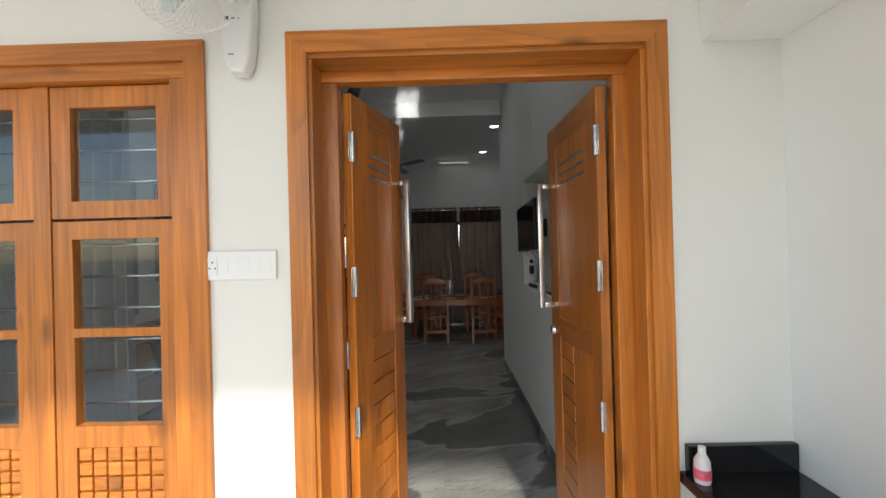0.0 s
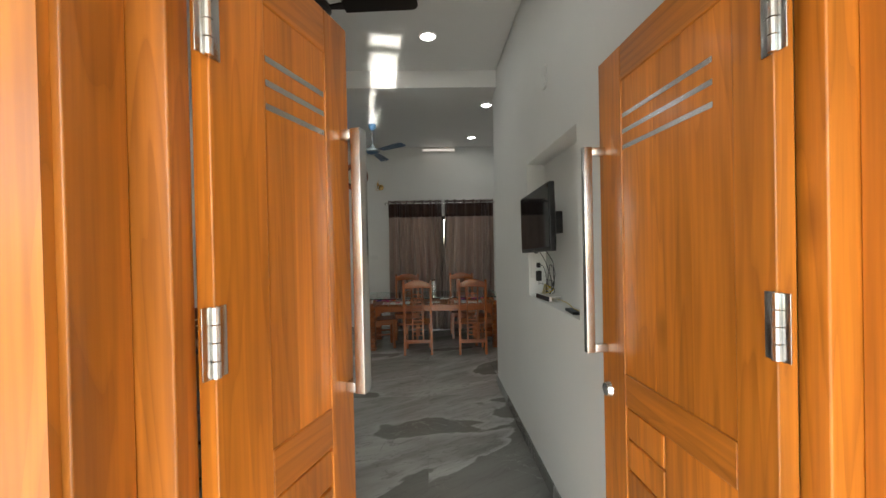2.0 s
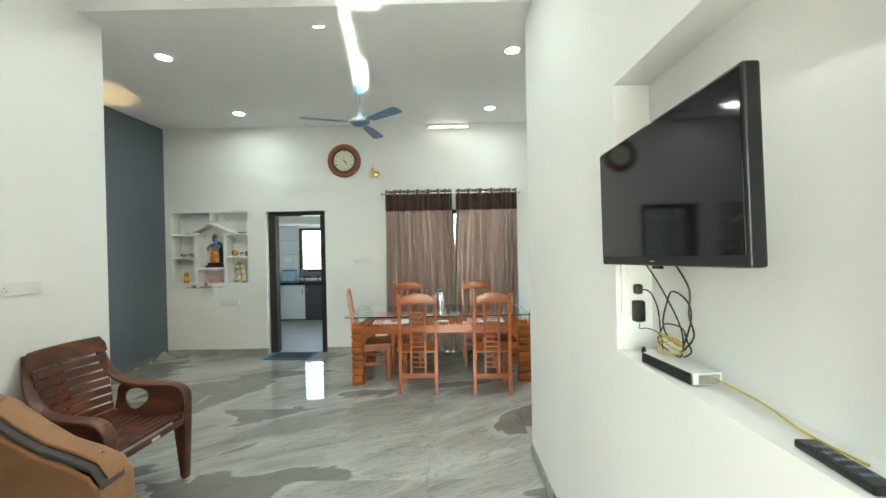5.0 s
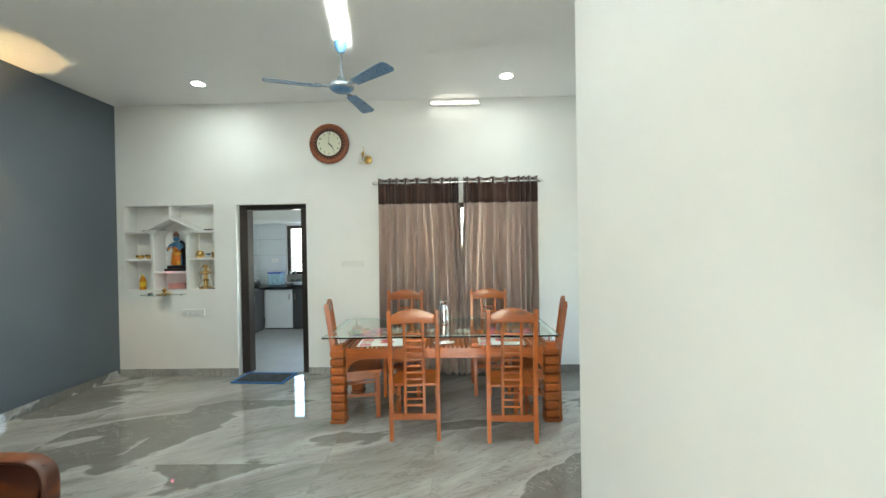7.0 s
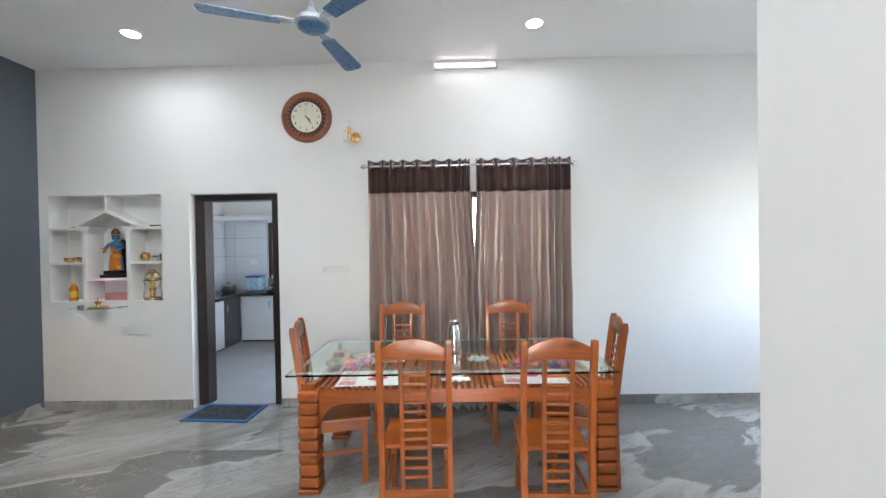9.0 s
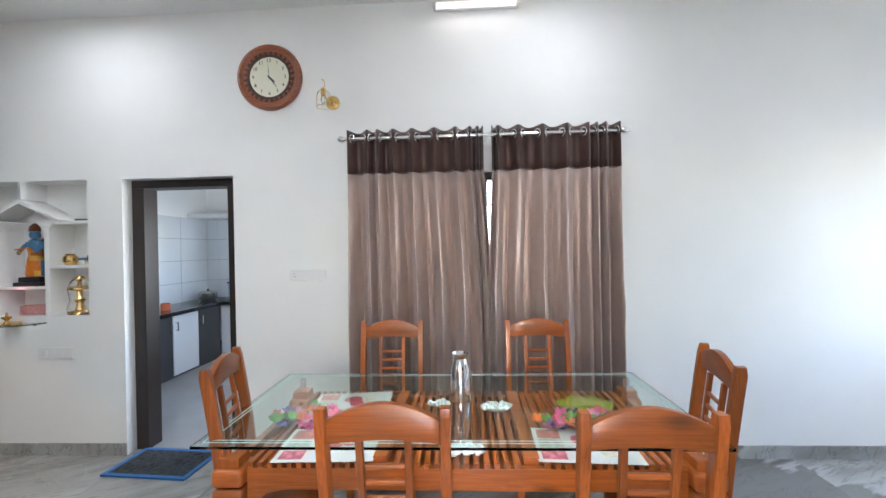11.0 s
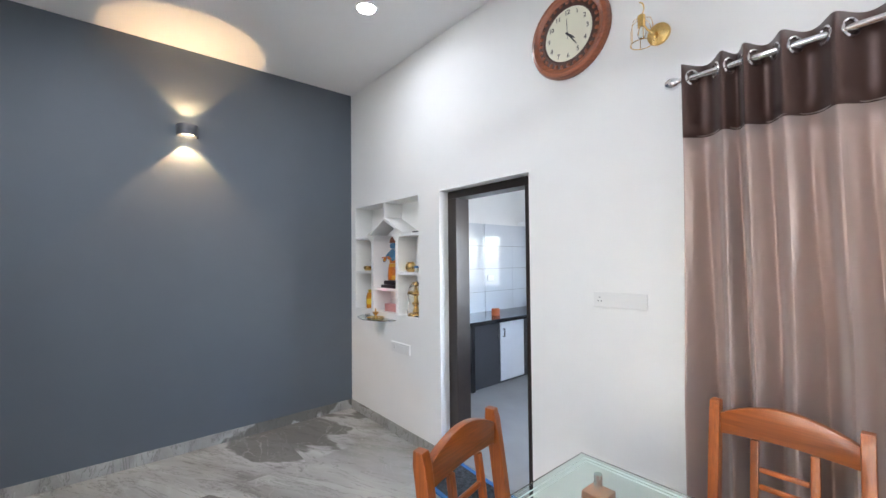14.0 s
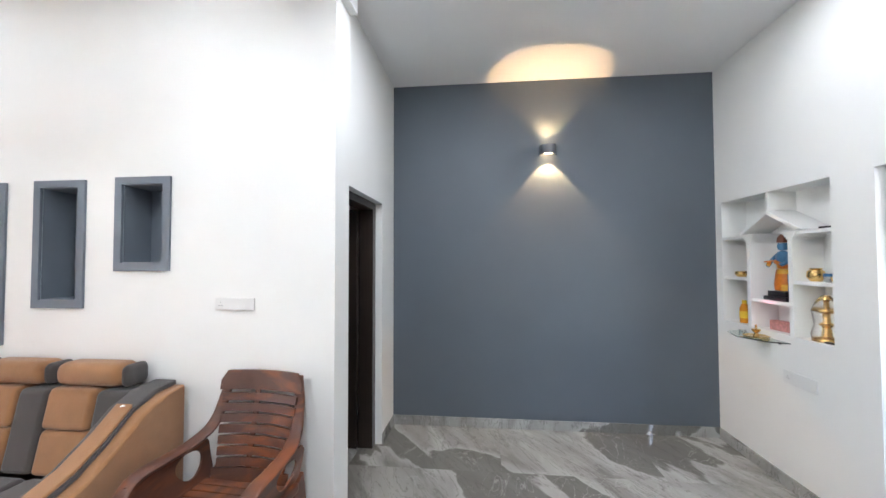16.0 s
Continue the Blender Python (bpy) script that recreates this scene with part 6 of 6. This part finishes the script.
part("top", boxed(-0.27, -0.25, 0.405, 0.27, 0.25, 0.43, 0.004), GRANITE, cf)
for x in (-0.22, 0.22):
    for y in (-0.2, 0.2):
        part("leg", boxed(x - 0.02, y - 0.02, 0, x + 0.02, y + 0.02, 0.4045, 0.003), BLACKPLASTIC, cf)


def sanitizer(m):
    b = thing("sanitizer_bottle", "clear pump bottle with pink liquid and a white cap", "bottle", m, "sanitizer bottles")
    part("body", lathe(bmesh.new(), [(0, 0), (0.03, 0), (0.033, 0.012), (0.032, 0.09), (0.02, 0.115), (0.013, 0.122), (0, 0.122)], seg=20), mat("clear_gel", (0.72, 0.66, 0.66), 0.15, var=0.05, bump=0), b)
    part("label", lathe(bmesh.new(), [(0.0335, 0.02), (0.0342, 0.02), (0.0342, 0.062), (0.0335, 0.062)], seg=20), mat("pink_label", (0.62, 0.10, 0.16), 0.4, var=0.35, scale=60, bump=0), b)
    part("cap", lathe(bmesh.new(), [(0, 0.1225), (0.015, 0.1225), (0.015, 0.15), (0, 0.152)], seg=16), WHITEPLASTIC, b)


sanitizer(pose(-1.11, 3.50, 0.4305)), sanitizer(pose(0.77, 1.232, 0.7805) @ Matrix.Diagonal((0.72, 0.72, 0.72, 1)))

# ---- porch ----
pcn = thing("porch_counter", "black granite porch counter with a low upstand", "counter", pose(0, 0, 0))
part("top", boxed(0.735, 0.62, 0.745, 1.107, 1.2985, 0.78, 0.004), GRANITE, pcn)
part("upstand", boxed(0.755, 1.275, 0.7805, 1.105, 1.2985, 0.868, 0.003), GRANITE, pcn)
for y in (0.66, 1.2):
    part("support", boxed(0.78, y, 0, 1.106, y + 0.05, 0.7445, 0.003), GRANITE, pcn)
wf_ = thing("wall_fan", "white wall fan with a round wire guard", "fan", pose(-0.645, FY0, 2.22))
g = bmesh.new()
prism(g, [(-0.045, -0.08), (-0.025, -0.125), (0.02, -0.13), (0.04, -0.09), (0.05, 0.05), (0.05, 0.16), (-0.05, 0.16), (-0.05, 0.02)], "y", -0.06, -0.0005, 0.012)
part("body", g, WHITEPLASTIC, wf_)
part("emblem", boxed(-0.035, -0.0612, 0.035, -0.022, -0.0603, 0.047), BLACKPLASTIC, wf_)
part("print_line", boxed(-0.014, -0.0612, 0.038, 0.012, -0.0603, 0.043), GREYBLUE, wf_)
part("print_line", boxed(-0.025, -0.0612, -0.075, -0.008, -0.0603, -0.071), GREYBLUE, wf_)
part("neck", cyl(bmesh.new(), (-0.01, -0.0605, 0.1), (-0.045, -0.13, 0.118), 0.022, seg=14), WHITEPLASTIC, wf_)
fc = Vector((-0.045, -0.19, 0.118))
part("motor", lathe(bmesh.new(), [(0, -0.055), (0.05, -0.05), (0.055, 0.0), (0.03, 0.035), (0, 0.035)], fc, 20, Matrix.Rotation(radians(90), 4, "X")), WHITEPLASTIC, wf_)
g = bmesh.new()
for k in range(60):
    a = 2 * math.pi * k / 60
    tube(g, [fc + Vector((r * math.cos(a), -d, r * math.sin(a))) for r, d in ((0.03, 0.085), (0.1, 0.08), (0.165, 0.055), (0.195, 0.015), (0.195, -0.015), (0.16, -0.045), (0.06, -0.055))], 0.0013, 4)
for r, d in ((0.195, 0.0), (0.13, 0.07), (0.03, 0.085)):
    tube(g, [fc + Vector((r * math.cos(a), -d, r * math.sin(a))) for a in [2 * math.pi * k / 40 for k in range(41)]], 0.0022, 5)
tagged(part("wire_guard", g, WHITEPLASTIC, wf_), kind="stuff")
for k in range(3):
    g = bmesh.new()
    prism(g, [(0.02, -0.02), (0.09, -0.055), (0.16, -0.05), (0.17, 0.0), (0.13, 0.045), (0.02, 0.02)], "z", -0.002, 0.002)
    bmesh.ops.transform(g, matrix=Matrix.Translation(fc + Vector((0, -0.05, 0))) @ Matrix.Rotation(radians(90), 4, "X") @ pose(0, 0, 0, 0, 0, 20 + 120 * k) @ Matrix.Rotation(radians(22), 4, "X"), verts=g.verts)
    part("blade", g, mat("pale_grey_translucent_plastic", (0.55, 0.58, 0.58), 0.3, var=0.05, bump=0), wf_)
# plain curtain seen through the porch window
pcu = thing("living_curtain", "pale grey folded curtain behind the porch window", "curtain", pose(0, 1.68, 0))
g = bmesh.new()
nx = 150
grid = [[g.verts.new((-2.35 + 1.02 * i / nx, 0.035 * math.sin(i * 0.62) + 0.012 * math.sin(i * 0.23 + z), z)) for i in range(nx + 1)] for z in (0.1, 0.8, 1.5, 2.25)]
for a, b in zip(grid, grid[1:]):
    for i in range(nx):
        g.faces.new((a[i], a[i + 1], b[i + 1], b[i]))
o = part("drape", g, mat("pale_grey_curtain", (0.35, 0.34, 0.33), 0.7, var=0.06, scale=8), pcu)
o.modifiers.new("thickness", "SOLIDIFY").thickness = 0.003
part("pole", cyl(bmesh.new(), (-2.45, 0, 2.27), (-0.74, 0, 2.27), 0.0125, seg=12), CHROME, pcu)
for x in (-2.4, -0.8):
    part("bracket", boxed(x - 0.008, -0.137, 2.262, x + 0.008, -0.013, 2.278), CHROME, pcu)

# ---- floor tiles and skirting, last ----
floor = structure("floor", boxed(-4.3, FY0, -0.3, 4.05, 11.9, -0.012), GROUT, "polished grey marble tile floor with dark cloudy patches", "floor")
TW, TH = 0.8, 1.2
tile_mesh = {}


def tile(x0, y0, x1, y1):
    w, h = round(x1 - x0, 3), round(y1 - y0, 3)
    if w < 0.02 or h < 0.02:
        return
    if (w, h) not in tile_mesh:
        tile_mesh[w, h] = finish("tile", boxed(-w / 2 + 0.0006, -h / 2 + 0.0006, -0.012, w / 2 - 0.0006, h / 2 - 0.0006, 0.0, 0.0006, 1), MARBLE)
    ob = new("tile", tile_mesh[w, h])
    ob.location = ((x0 + x1) / 2, (y0 + y1) / 2, 0)
    ob.parent = floor


xs = [-4.05 + i * TW for i in range(11)]
ys = [1.30 + i * TH for i in range(6)] + [YW + 0.12]
for xa in xs:
    for ya, yb in zip(ys, ys[1:]):
        tile(xa, ya, min(xa + TW, 3.85), min(yb, YW + 0.12))


def skirting(x0, y0, x1, y1):
    structure("baseboard", boxed(x0, y0, 0.0, x1, y1, 0.093, 0.001, 1), MARBLE, "grey marble tile skirting", "skirting")


skirting(XR - 0.010, FY1 + 0.013, XR, YB1)
skirting(XR - 0.010, YB1, XR + 0.23, YB1 + 0.010)
skirting(XB, YL, XB + 0.010, YW)
skirting(XB + 0.0102, YW - 0.010, -2.552, YW)
skirting(-1.675, YW - 0.010, 3.85, YW)
skirting(XB + 0.0102, YL, -3.61, YL + 0.010)
skirting(-2.724, YL, XS - 0.23, YL + 0.010)
skirting(XS - 0.23, YS, XS, YS + 0.010)
skirting(XS, FY1 + 0.013, XS + 0.010, YS + 0.010)
skirting(2.20, 5.30, 2.21, 6.95)
skirting(2.20, 6.95, 2.36, 6.96)
